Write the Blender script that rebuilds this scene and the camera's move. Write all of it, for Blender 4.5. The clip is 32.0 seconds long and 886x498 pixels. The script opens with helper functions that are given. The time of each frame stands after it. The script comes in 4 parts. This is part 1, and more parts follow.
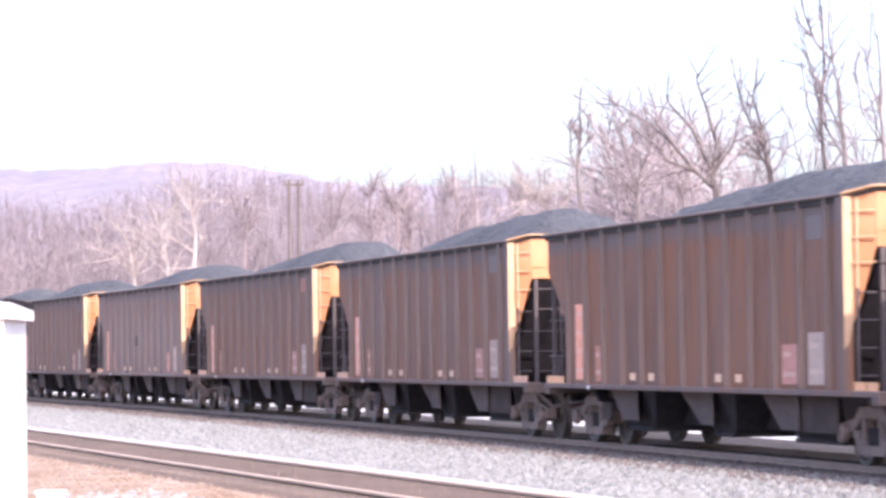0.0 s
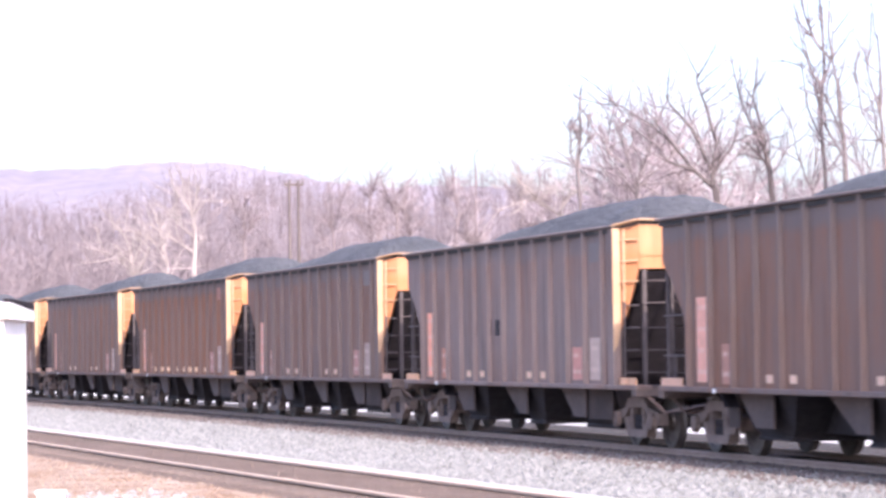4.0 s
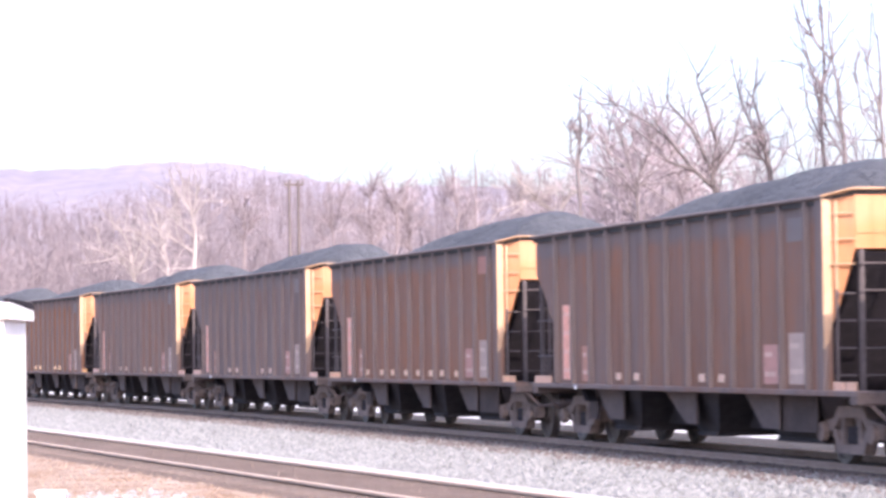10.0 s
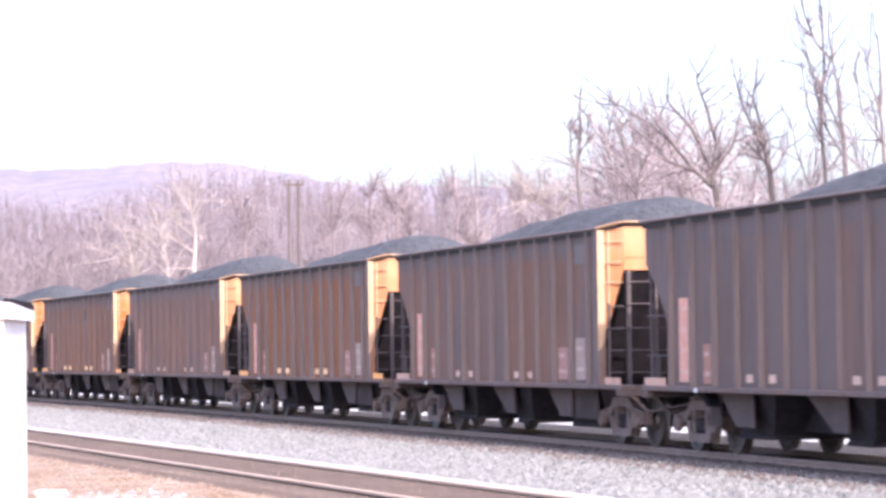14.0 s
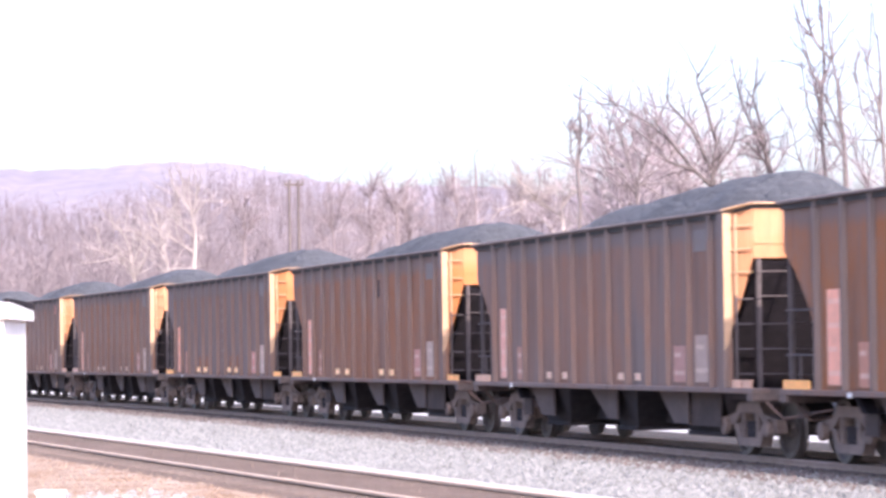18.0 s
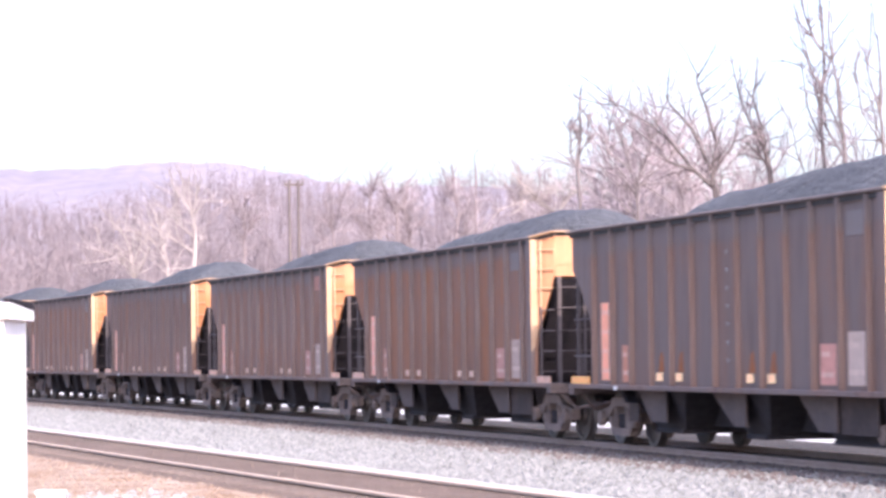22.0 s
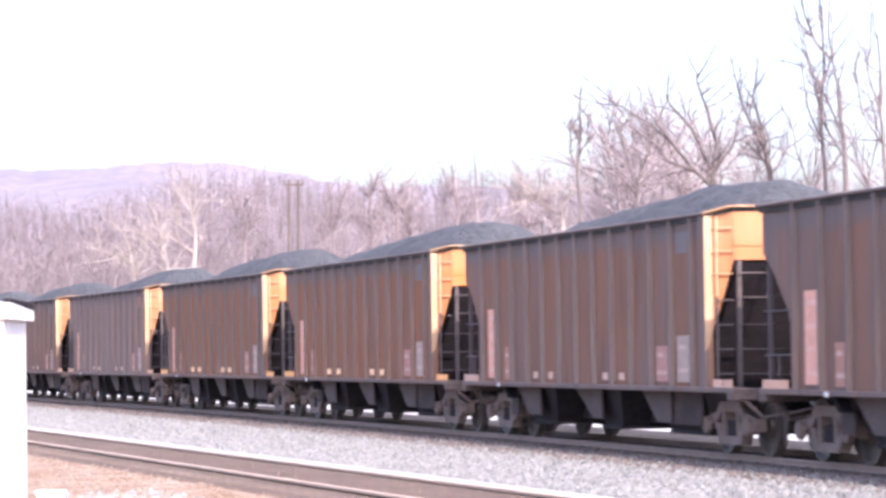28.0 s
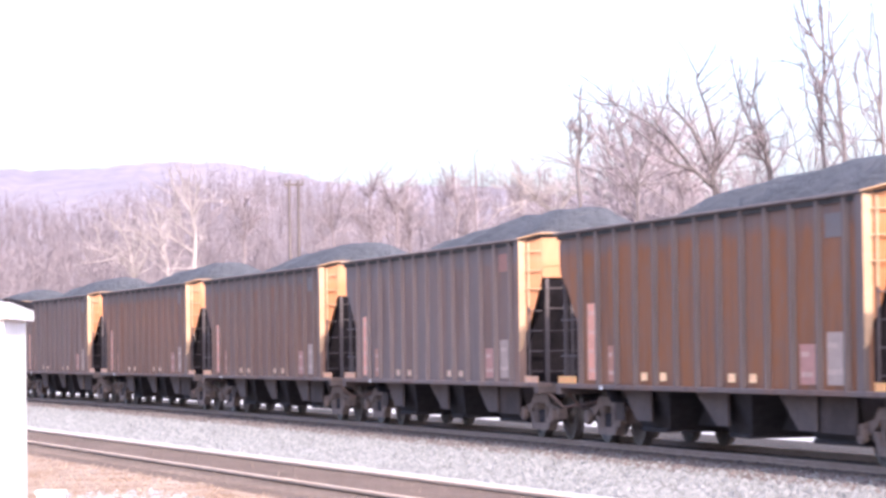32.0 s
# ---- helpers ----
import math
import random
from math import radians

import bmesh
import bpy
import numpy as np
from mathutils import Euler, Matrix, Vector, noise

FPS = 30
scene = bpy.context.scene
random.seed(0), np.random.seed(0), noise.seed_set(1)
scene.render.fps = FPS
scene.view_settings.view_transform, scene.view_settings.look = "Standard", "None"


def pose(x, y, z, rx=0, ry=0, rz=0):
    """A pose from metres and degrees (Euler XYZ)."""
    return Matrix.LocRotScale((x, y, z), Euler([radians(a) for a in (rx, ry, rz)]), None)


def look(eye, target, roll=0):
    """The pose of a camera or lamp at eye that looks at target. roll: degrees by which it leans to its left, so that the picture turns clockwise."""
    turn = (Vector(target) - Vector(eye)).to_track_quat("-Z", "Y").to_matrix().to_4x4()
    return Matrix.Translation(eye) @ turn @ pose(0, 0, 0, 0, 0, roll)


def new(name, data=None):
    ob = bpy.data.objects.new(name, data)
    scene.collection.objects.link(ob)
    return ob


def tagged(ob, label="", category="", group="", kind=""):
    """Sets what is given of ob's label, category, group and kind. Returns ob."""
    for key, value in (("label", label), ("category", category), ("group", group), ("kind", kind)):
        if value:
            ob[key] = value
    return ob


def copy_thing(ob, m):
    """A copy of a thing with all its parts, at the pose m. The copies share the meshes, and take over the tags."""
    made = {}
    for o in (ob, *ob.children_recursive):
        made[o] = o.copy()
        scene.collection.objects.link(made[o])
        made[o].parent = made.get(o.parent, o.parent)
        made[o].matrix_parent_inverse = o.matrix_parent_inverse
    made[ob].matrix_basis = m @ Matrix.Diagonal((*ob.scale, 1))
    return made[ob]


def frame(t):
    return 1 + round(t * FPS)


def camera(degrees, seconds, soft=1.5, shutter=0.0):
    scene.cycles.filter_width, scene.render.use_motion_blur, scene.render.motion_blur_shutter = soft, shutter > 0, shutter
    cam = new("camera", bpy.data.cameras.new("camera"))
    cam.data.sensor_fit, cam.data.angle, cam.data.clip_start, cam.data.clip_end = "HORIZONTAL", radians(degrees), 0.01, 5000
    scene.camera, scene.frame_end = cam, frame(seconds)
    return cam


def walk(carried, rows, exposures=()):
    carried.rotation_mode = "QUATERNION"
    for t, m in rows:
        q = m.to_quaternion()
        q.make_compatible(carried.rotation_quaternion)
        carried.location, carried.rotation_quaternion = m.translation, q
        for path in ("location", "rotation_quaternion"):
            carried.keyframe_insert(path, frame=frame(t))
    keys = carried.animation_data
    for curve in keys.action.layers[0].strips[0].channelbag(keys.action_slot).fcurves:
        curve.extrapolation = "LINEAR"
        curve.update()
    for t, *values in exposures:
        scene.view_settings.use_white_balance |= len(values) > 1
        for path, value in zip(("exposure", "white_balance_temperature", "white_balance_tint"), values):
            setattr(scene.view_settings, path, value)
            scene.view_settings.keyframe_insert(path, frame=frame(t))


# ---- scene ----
# A coal train passes on a slightly curved line; the camera stands still on a tripod beside the tracks.
EYE = (0.0, 0.0, 1.655)
cam = camera(16.97, 32.0, soft=3.1, shutter=0.4)
STAND = look(EYE, (0.0, 100.0, 1.655 + 100 * math.tan(0.034108)), -0.6815)
walk(cam, [(0.0, STAND), (32.0, STAND)])

# ---- world, sun, exposure ----
TRACK_HEADING = -1.2958      # of the train's line at its origin, radians from +x
SUN_AZ, SUN_EL = TRACK_HEADING + 0.08, radians(37)
sun_way = Vector((math.cos(SUN_AZ) * math.cos(SUN_EL), math.sin(SUN_AZ) * math.cos(SUN_EL), math.sin(SUN_EL)))
world = bpy.data.worlds.new("winter_sky")
scene.world = world
world.use_nodes = True
wn = world.node_tree.nodes
sky = wn.new("ShaderNodeTexSky")
sky.sky_type, sky.sun_disc = "NISHITA", False
sky.sun_elevation = SUN_EL
sky.sun_rotation = math.atan2(sun_way.x, sun_way.y)
sky.air_density, sky.dust_density, sky.ozone_density = 1.0, 4.0, 1.0
world.node_tree.links.new(sky.outputs[0], wn["Background"].inputs["Color"])
wn["Background"].inputs["Strength"].default_value = 0.15
sun = new("sun", bpy.data.lights.new("sun", "SUN"))
sun.data.energy, sun.data.angle, sun.data.color = 2.9, radians(0.53), (1.0, 0.84, 0.62)
sun.matrix_world = look(sun_way * 200, (0, 0, 0))
scene.view_settings.exposure = 1.7
scene.view_settings.use_white_balance = True
scene.view_settings.white_balance_temperature = 5800.0
scene.view_settings.white_balance_tint = 24.0


# ---- materials ----
def base_mat(name, rough=0.9, metal=0.0, spec=0.3):
    m = bpy.data.materials.new(name)
    m.use_nodes = True
    b = m.node_tree.nodes["Principled BSDF"]
    b.inputs["Roughness"].default_value = rough
    b.inputs["Metallic"].default_value = metal
    b.inputs["Specular IOR Level"].default_value = spec
    return m, m.node_tree.nodes, m.node_tree.links, b


def add_noise(n, l, scale, detail=4.0, stretch=(1, 1, 1), rough=0.6):
    tc = n.new("ShaderNodeTexCoord")
    mp = n.new("ShaderNodeMapping")
    mp.inputs["Scale"].default_value = stretch
    tx = n.new("ShaderNodeTexNoise")
    tx.inputs["Scale"].default_value, tx.inputs["Detail"].default_value = scale, detail
    tx.inputs["Roughness"].default_value = rough
    l.new(tc.outputs["Object"], mp.inputs["Vector"])
    l.new(mp.outputs[0], tx.inputs["Vector"])
    return tx.outputs["Fac"]


def add_ramp(n, l, fac, lo, hi, a=(0, 0, 0, 1), b=(1, 1, 1, 1)):
    r = n.new("ShaderNodeValToRGB")
    r.color_ramp.elements[0].position, r.color_ramp.elements[1].position = lo, hi
    r.color_ramp.elements[0].color, r.color_ramp.elements[1].color = a, b
    l.new(fac, r.inputs[0])
    return r.outputs[0]


def add_mix(n, l, fac, a, b):
    x = n.new("ShaderNodeMix")
    x.data_type = "RGBA"
    for sock, v in ((x.inputs["Factor"], fac), (x.inputs["A"], a), (x.inputs["B"], b)):
        if isinstance(v, tuple):
            sock.default_value = (*v, 1)
        elif isinstance(v, float):
            sock.default_value = v
        else:
            l.new(v, sock)
    return x.outputs["Result"]


def add_math(n, l, op, a, b):
    x = n.new("ShaderNodeMath")
    x.operation = op
    for sock, v in zip(x.inputs, (a, b)):
        if isinstance(v, (int, float)):
            sock.default_value = v
        else:
            l.new(v, sock)
    return x.outputs[0]


def add_bump(n, l, b, height, strength, dist):
    x = n.new("ShaderNodeBump")
    x.inputs["Strength"].default_value, x.inputs["Distance"].default_value = strength, dist
    l.new(height, x.inputs["Height"])
    l.new(x.outputs[0], b.inputs["Normal"])


def mottled(name, a, b, big, small, rough=0.9, metal=0.0, bump=0.0, dist=0.02, vary=0.0, stretch=(1, 1, 1), spec=0.3):
    """A surface of two colours mixed at two scales, with fine relief."""
    m, n, l, p = base_mat(name, rough, metal, spec)
    f1 = add_ramp(n, l, add_noise(n, l, big, 4, stretch), 0.35, 0.65)
    f2 = add_ramp(n, l, add_noise(n, l, small, 5, stretch), 0.3, 0.7)
    c1 = add_mix(n, l, f1, a, b)
    dark = tuple(v * 0.65 for v in a)
    c2 = add_mix(n, l, add_math(n, l, "MULTIPLY", f2, 0.6), c1, dark)
    if vary:
        oi = n.new("ShaderNodeObjectInfo")
        c2 = add_mix(n, l, add_math(n, l, "MULTIPLY", oi.outputs["Random"], vary), c2, tuple(v * 0.5 for v in a))
    l.new(c2, p.inputs["Base Color"])
    if bump:
        add_bump(n, l, p, f2, bump, dist)
    return m


def car_paint(name, grey, rust, dust, topdust=0.9):
    """Weathered paint: grey with vertical rust streaks; the object's colour gives how far it has rusted."""
    m, n, l, p = base_mat(name, 0.78, 0.0, 0.25)
    oi = n.new("ShaderNodeObjectInfo")
    sep = n.new("ShaderNodeSeparateColor")
    l.new(oi.outputs["Color"], sep.inputs[0])
    tc = n.new("ShaderNodeTexCoord")
    xyz = n.new("ShaderNodeSeparateXYZ")
    l.new(tc.outputs["Object"], xyz.inputs[0])
    add = n.new("ShaderNodeVectorMath")
    add.operation = "ADD"
    comb = n.new("ShaderNodeCombineXYZ")
    l.new(add_math(n, l, "MULTIPLY", sep.outputs[1], 90.0), comb.inputs[0])
    l.new(tc.outputs["Object"], add.inputs[0])
    l.new(comb.outputs[0], add.inputs[1])

    def tex(scale, stretch):
        mp = n.new("ShaderNodeMapping")
        mp.inputs["Scale"].default_value = stretch
        tx = n.new("ShaderNodeTexNoise")
        tx.inputs["Scale"].default_value, tx.inputs["Detail"].default_value = scale, 5.0
        l.new(add.outputs[0], mp.inputs["Vector"])
        l.new(mp.outputs[0], tx.inputs["Vector"])
        return tx.outputs["Fac"]
    streak = tex(2.4, (1.0, 1.0, 0.14))
    patch = tex(0.55, (1.0, 1.0, 0.6))
    fine = tex(9.0, (1.0, 1.0, 0.35))
    band = n.new("ShaderNodeMapRange")
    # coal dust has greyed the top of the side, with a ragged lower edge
    band.inputs["From Min"].default_value, band.inputs["From Max"].default_value = 3.24, 3.42
    band.inputs["To Min"].default_value, band.inputs["To Max"].default_value = 0.05, 0.50
    l.new(add_math(n, l, "ADD", xyz.outputs["Z"], add_math(n, l, "MULTIPLY", add_math(n, l, "SUBTRACT", patch, 0.5), 0.5)), band.inputs["Value"])
    k = add_math(n, l, "ADD", add_math(n, l, "MULTIPLY", streak, 1.2), add_math(n, l, "MULTIPLY", patch, 1.2))
    k = add_math(n, l, "ADD", k, sep.outputs[0])
    k = add_math(n, l, "SUBTRACT", k, band.outputs[0])
    # every panel between two ribs has weathered in its own way
    bay = add_math(n, l, "FLOOR", add_math(n, l, "DIVIDE", add_math(n, l, "ADD", xyz.outputs["X"], 6.2), 0.993), 0.0)
    white = n.new("ShaderNodeTexWhiteNoise")
    white.noise_dimensions = "1D"
    l.new(add_math(n, l, "ADD", bay, add_math(n, l, "MULTIPLY", sep.outputs[1], 71.0)), white.inputs["W"])
    k = add_math(n, l, "ADD", k, add_math(n, l, "MULTIPLY", add_math(n, l, "SUBTRACT", white.outputs["Value"], 0.5), 0.26))
    ramp = n.new("ShaderNodeMapRange")
    ramp.inputs["From Min"].default_value, ramp.inputs["From Max"].default_value = 1.10, 2.20
    l.new(k, ramp.inputs["Value"])
    mask = ramp.outputs[0]
    # the object's blue gives how far the grey has bleached
    c = add_mix(n, l, sep.outputs[2], grey, tuple(v * 1.55 for v in grey))
    c = add_mix(n, l, mask, c, rust)
    blot = add_ramp(n, l, patch, 0.52, 0.70)
    c = add_mix(n, l, add_math(n, l, "MULTIPLY", blot, 0.45), c, tuple(v * 0.6 for v in grey))
    f = add_ramp(n, l, fine, 0.35, 0.75)
    c = add_mix(n, l, add_math(n, l, "MULTIPLY", f, 0.45), c, dust)
    # narrow runs of coal water down the sheets
    runs = add_ramp(n, l, tex(5.5, (1.0, 1.0, 0.07)), 0.54, 0.70)
    c = add_mix(n, l, add_math(n, l, "MULTIPLY", runs, 0.42), c, tuple(v * 0.5 for v in grey))
    c = add_mix(n, l, add_math(n, l, "MULTIPLY", add_math(n, l, "SUBTRACT", band.outputs[0], 0.05), topdust), c, (0.172, 0.150, 0.149))
    l.new(c, p.inputs["Base Color"])
    add_bump(n, l, p, fine, 0.25, 0.01)
    return m


PAINT = car_paint("weathered_car_paint", (0.175, 0.137, 0.126), (0.315, 0.122, 0.046), (0.198, 0.150, 0.133))
# End paint's dusty orange carries the glow of sun on the leading ends.
SUNLIT_END_PAINT = car_paint("dusty_end_paint", (0.43, 0.222, 0.124), (0.42, 0.150, 0.042), (0.35, 0.158, 0.074), 0.0)
# Flange, caps and upper ladder are painted paler still, as sunlit edges.
SUNLIT_TRIM = mottled("pale_dusty_flange", (0.50, 0.345, 0.225), (0.43, 0.275, 0.165), 1.6, 9.0, 0.8)
RUSTY_DARK = mottled("dark_rusty_plate", (0.070, 0.054, 0.052), (0.100, 0.076, 0.070), 1.6, 11.0, 0.9, bump=0.3)
RUST_RUN = mottled("orange_rust", (0.36, 0.13, 0.05), (0.24, 0.11, 0.06), 4.0, 14.0, 0.9)
CHUTE = mottled("dusty_chute_plate", (0.118, 0.095, 0.092), (0.165, 0.128, 0.118), 1.6, 11.0, 0.9, bump=0.3)
CAST = mottled("dusty_cast_steel", (0.205, 0.155, 0.136), (0.300, 0.230, 0.198), 2.5, 16.0, 0.9, bump=0.3)
GRIME = mottled("brown_brake_dust", (0.132, 0.103, 0.095), (0.190, 0.146, 0.130), 2.0, 14.0, 0.9, bump=0.3)
# Ladders and posts inside the end openings, darkened for the shade there.
SHADED_IRON = mottled("dark_grey_ladder_iron", (0.092, 0.078, 0.081), (0.130, 0.110, 0.112), 2.0, 12.0, 0.85)
# Near-black paint gives slope sheets and platforms their shade; also the cabinet's roof strip.
BLACK_SHADE_AND_SEAL = mottled("sooty_slope_steel", (0.024, 0.021, 0.026), (0.036, 0.031, 0.037), 1.5, 9.0, 0.95, bump=0.2, spec=0.1)
UNDER = mottled("black_underframe", (0.038, 0.034, 0.040), (0.060, 0.052, 0.056), 1.5, 9.0, 0.9, bump=0.2)
STEEL = mottled("worn_wheel_steel", (0.12, 0.10, 0.09), (0.20, 0.17, 0.15), 4.0, 20.0, 0.5, 0.6)
COAL = mottled("dusty_coal", (0.060, 0.066, 0.080), (0.102, 0.110, 0.129), 0.8, 7.0, 0.85, bump=1.0, dist=0.08)
RAIL_RUST = mottled("rusty_rail_web", (0.065, 0.045, 0.036), (0.10, 0.07, 0.056), 3.0, 25.0, 0.85)
RAIL_DUST = mottled("dusty_brown_rail", (0.37, 0.277, 0.228), (0.43, 0.33, 0.28), 3.0, 25.0, 0.9)
RAIL_TOP = mottled("polished_rail_head", (0.50, 0.385, 0.29), (0.57, 0.45, 0.355), 2.0, 30.0, 0.6, 0.1)
TIE = mottled("weathered_tie_wood", (0.14, 0.107, 0.088), (0.23, 0.18, 0.15), 2.0, 18.0, 0.95, bump=0.4, vary=0.4, stretch=(1, 6, 1))
BLACK_BALLAST = mottled("coal_dusted_ballast", (0.045, 0.041, 0.042), (0.075, 0.067, 0.066), 0.9, 7.0, 0.95, bump=0.8, dist=0.05)
GRAVEL = mottled("pale_crushed_stone", (0.170, 0.176, 0.180), (0.126, 0.131, 0.134), 0.7, 5.5, 0.95, bump=0.9, dist=0.06)
# The gravel beyond the train, paled to look sunlit under the cars.
SUNLIT_STONE = mottled("bleached_loose_stone", (0.52, 0.52, 0.535), (0.38, 0.38, 0.39), 3.0, 12.0, 0.9)
DARK_BALLAST = mottled("oily_ballast", (0.132, 0.110, 0.105), (0.175, 0.147, 0.141), 0.9, 7.0, 0.95, bump=0.8, dist=0.05)
TAN_BALLAST = mottled("sandy_ballast", (0.104, 0.074, 0.057), (0.146, 0.107, 0.086), 0.8, 6.0, 0.95, bump=0.7, dist=0.04)
DIRT = mottled("sandy_winter_dirt", (0.228, 0.142, 0.090), (0.395, 0.338, 0.284), 1.3, 9.0, 0.95, bump=0.8, dist=0.05)
PALE_LINE = mottled("thin_old_snow", (0.46, 0.455, 0.47), (0.34, 0.335, 0.35), 1.1, 6.0, 0.85, bump=0.5, dist=0.04)
SNOW = mottled("old_snow", (0.34, 0.335, 0.36), (0.25, 0.238, 0.245), 0.9, 5.0, 0.8, bump=0.6, dist=0.05)
WOODS_FLOOR = mottled("leaf_litter_slope", (0.155, 0.131, 0.142), (0.20, 0.17, 0.183), 0.02, 0.25, 0.95)
BARK = mottled("grey_bark", (0.130, 0.115, 0.117), (0.20, 0.175, 0.177), 1.5, 9.0, 0.95, bump=0.5)
DARK_BARK = mottled("dark_grey_bark", (0.092, 0.080, 0.082), (0.140, 0.120, 0.120), 1.5, 9.0, 0.95, bump=0.5)
MID_BARK = mottled("far_grey_bark", (0.175, 0.146, 0.153), (0.225, 0.19, 0.198), 0.5, 5.0, 0.95)
WOODS_TWIG = mottled("winter_woods", (0.163, 0.138, 0.147), (0.228, 0.194, 0.205), 0.05, 0.6, 0.95)
# Blue-violet distance haze is mixed into the ridge's base colour.
HAZED_WOODS = mottled("distant_wooded_ridge", (0.205, 0.188, 0.226), (0.243, 0.221, 0.252), 0.012, 0.09, 0.95)
PALE_BARK = mottled("pale_sycamore_bark", (0.37, 0.332, 0.322), (0.285, 0.25, 0.245), 1.0, 6.0, 0.9)
TWIG = mottled("pinkish_winter_twigs", (0.27, 0.235, 0.255), (0.36, 0.31, 0.33), 0.06, 0.8, 0.95)
POLE_WOOD = mottled("grey_pole_wood", (0.10, 0.085, 0.085), (0.15, 0.13, 0.128), 1.0, 8.0, 0.95, stretch=(4, 4, 0.4))
WHITE_PAINT = mottled("white_enamel", (0.82, 0.82, 0.83), (0.74, 0.74, 0.75), 1.2, 6.0, 0.5)
# Dark door handle; under top rails and end caps it paints their shade.
DARK_TRIM_AND_SHADE = mottled("dark_roof_edge", (0.05, 0.05, 0.055), (0.08, 0.075, 0.075), 2.0, 9.0, 0.8)


def tinted(name, rough):
    """Flat paint in the object's own colour, with grime."""
    m, n, l, p = base_mat(name, rough)
    oi = n.new("ShaderNodeObjectInfo")
    f = add_ramp(n, l, add_noise(n, l, 6.0, 4), 0.4, 0.75)
    l.new(add_mix(n, l, add_math(n, l, "MULTIPLY", f, 0.35), oi.outputs["Color"], (0.2, 0.14, 0.11)), p.inputs["Base Color"])
    return m


# Hose grey is paled for the sun's highlight on it; the pale rivets share it.
HOSE = mottled("pale_rubber", (0.30, 0.29, 0.29), (0.22, 0.21, 0.21), 3.0, 15.0, 0.7)
STENCIL = tinted("stencil_paint", 0.7)


# ---- mesh helpers ----
def box(bm, x0, x1, y0, y1, z0, z1, bevel=0.0):
    vs = [bm.verts.new((x, y, z)) for z in (z0, z1) for x, y in ((x0, y0), (x1, y0), (x1, y1), (x0, y1))]
    fs = [bm.faces.new([vs[i] for i in f]) for f in
          ((3, 2, 1, 0), (4, 5, 6, 7), (0, 1, 5, 4), (1, 2, 6, 5), (2, 3, 7, 6), (3, 0, 4, 7))]
    if bevel:
        bmesh.ops.bevel(bm, geom=list({e for f in fs for e in f.edges}), offset=bevel, segments=1, affect="EDGES")
    return bm


def prism(bm, pts, off):
    """A polygon, pushed along the vector off, closed all round."""
    a = [bm.verts.new(p) for p in pts]
    b = [bm.verts.new(Vector(p) + Vector(off)) for p in pts]
    bm.faces.new(a[::-1])
    bm.faces.new(b)
    k = len(pts)
    for i in range(k):
        bm.faces.new((a[i], a[(i + 1) % k], b[(i + 1) % k], b[i]))
    bmesh.ops.recalc_face_normals(bm, faces=bm.faces)
    return bm


def frustum(bm, lo, hi):
    """A tapered box between two rectangles (x0, x1, y0, y1, z)."""
    vs = [bm.verts.new((x, y, r[4])) for r in (lo, hi) for x, y in ((r[0], r[2]), (r[1], r[2]), (r[1], r[3]), (r[0], r[3]))]
    for f in ((3, 2, 1, 0), (4, 5, 6, 7), (0, 1, 5, 4), (1, 2, 6, 5), (2, 3, 7, 6), (3, 0, 4, 7)):
        bm.faces.new([vs[i] for i in f])
    return bm


def turned(bm, prof, axis="y", n=20, at=(0, 0, 0)):
    """A body of revolution from (radius, place along the axis) pairs."""
    rings = []
    for r, w in prof:
        ring = []
        for i in range(n):
            a = 2 * math.pi * i / n
            c, s = r * math.cos(a), r * math.sin(a)
            v = {"y": (c, w, s), "x": (w, c, s), "z": (c, s, w)}[axis]
            ring.append(bm.verts.new(Vector(v) + Vector(at)))
        rings.append(ring)
    for p, q in zip(rings, rings[1:]):
        for i in range(n):
            bm.faces.new((p[i], p[(i + 1) % n], q[(i + 1) % n], q[i]))
    bm.faces.new(rings[0][::-1])
    bm.faces.new(rings[-1])
    bmesh.ops.recalc_face_normals(bm, faces=bm.faces)
    return bm


def rod(bm, a, b, r, n=6):
    a, b = Vector(a), Vector(b)
    m = (b - a).to_track_quat("Z", "Y").to_matrix()
    ra = [bm.verts.new(a + m @ Vector((r * math.cos(2 * math.pi * i / n), r * math.sin(2 * math.pi * i / n), 0))) for i in range(n)]
    rb = [bm.verts.new(v.co + (b - a)) for v in ra]
    for i in range(n):
        bm.faces.new((ra[i], ra[(i + 1) % n], rb[(i + 1) % n], rb[i]))
    bm.faces.new(ra[::-1])
    bm.faces.new(rb)
    return bm


def mesh_of(name, bm, material):
    me = bpy.data.meshes.new(name)
    bm.to_mesh(me)
    bm.free()
    me.materials.append(material)
    return me


def part(name, bm, material, parent=None, label=""):
    ob = new(name, mesh_of(name, bm, material))
    ob.parent = parent
    if label:
        ob["label"] = label
    return ob


def again(ob, m, parent=None):
    """Another object on the same mesh."""
    o = new(ob.name.split(".")[0], ob.data)
    o.parent = parent or ob.parent
    o.matrix_basis = m
    for key in ("label", "category", "group", "kind"):
        if key in ob:
            o[key] = ob[key]
    return o


def quick_mesh(name, verts, faces, material, parent=None):
    me = bpy.data.meshes.new(name)
    me.from_pydata(verts, [], faces)
    me.materials.append(material)
    ob = new(name, me)
    ob.parent = parent
    return ob


# ---- the lines of the two tracks ----
CURVE = 0.00076              # 1 / radius of the train's line
LINE_0 = (-2.535, 69.028)    # the outer face of the cars' near side, where the count along the line is 0


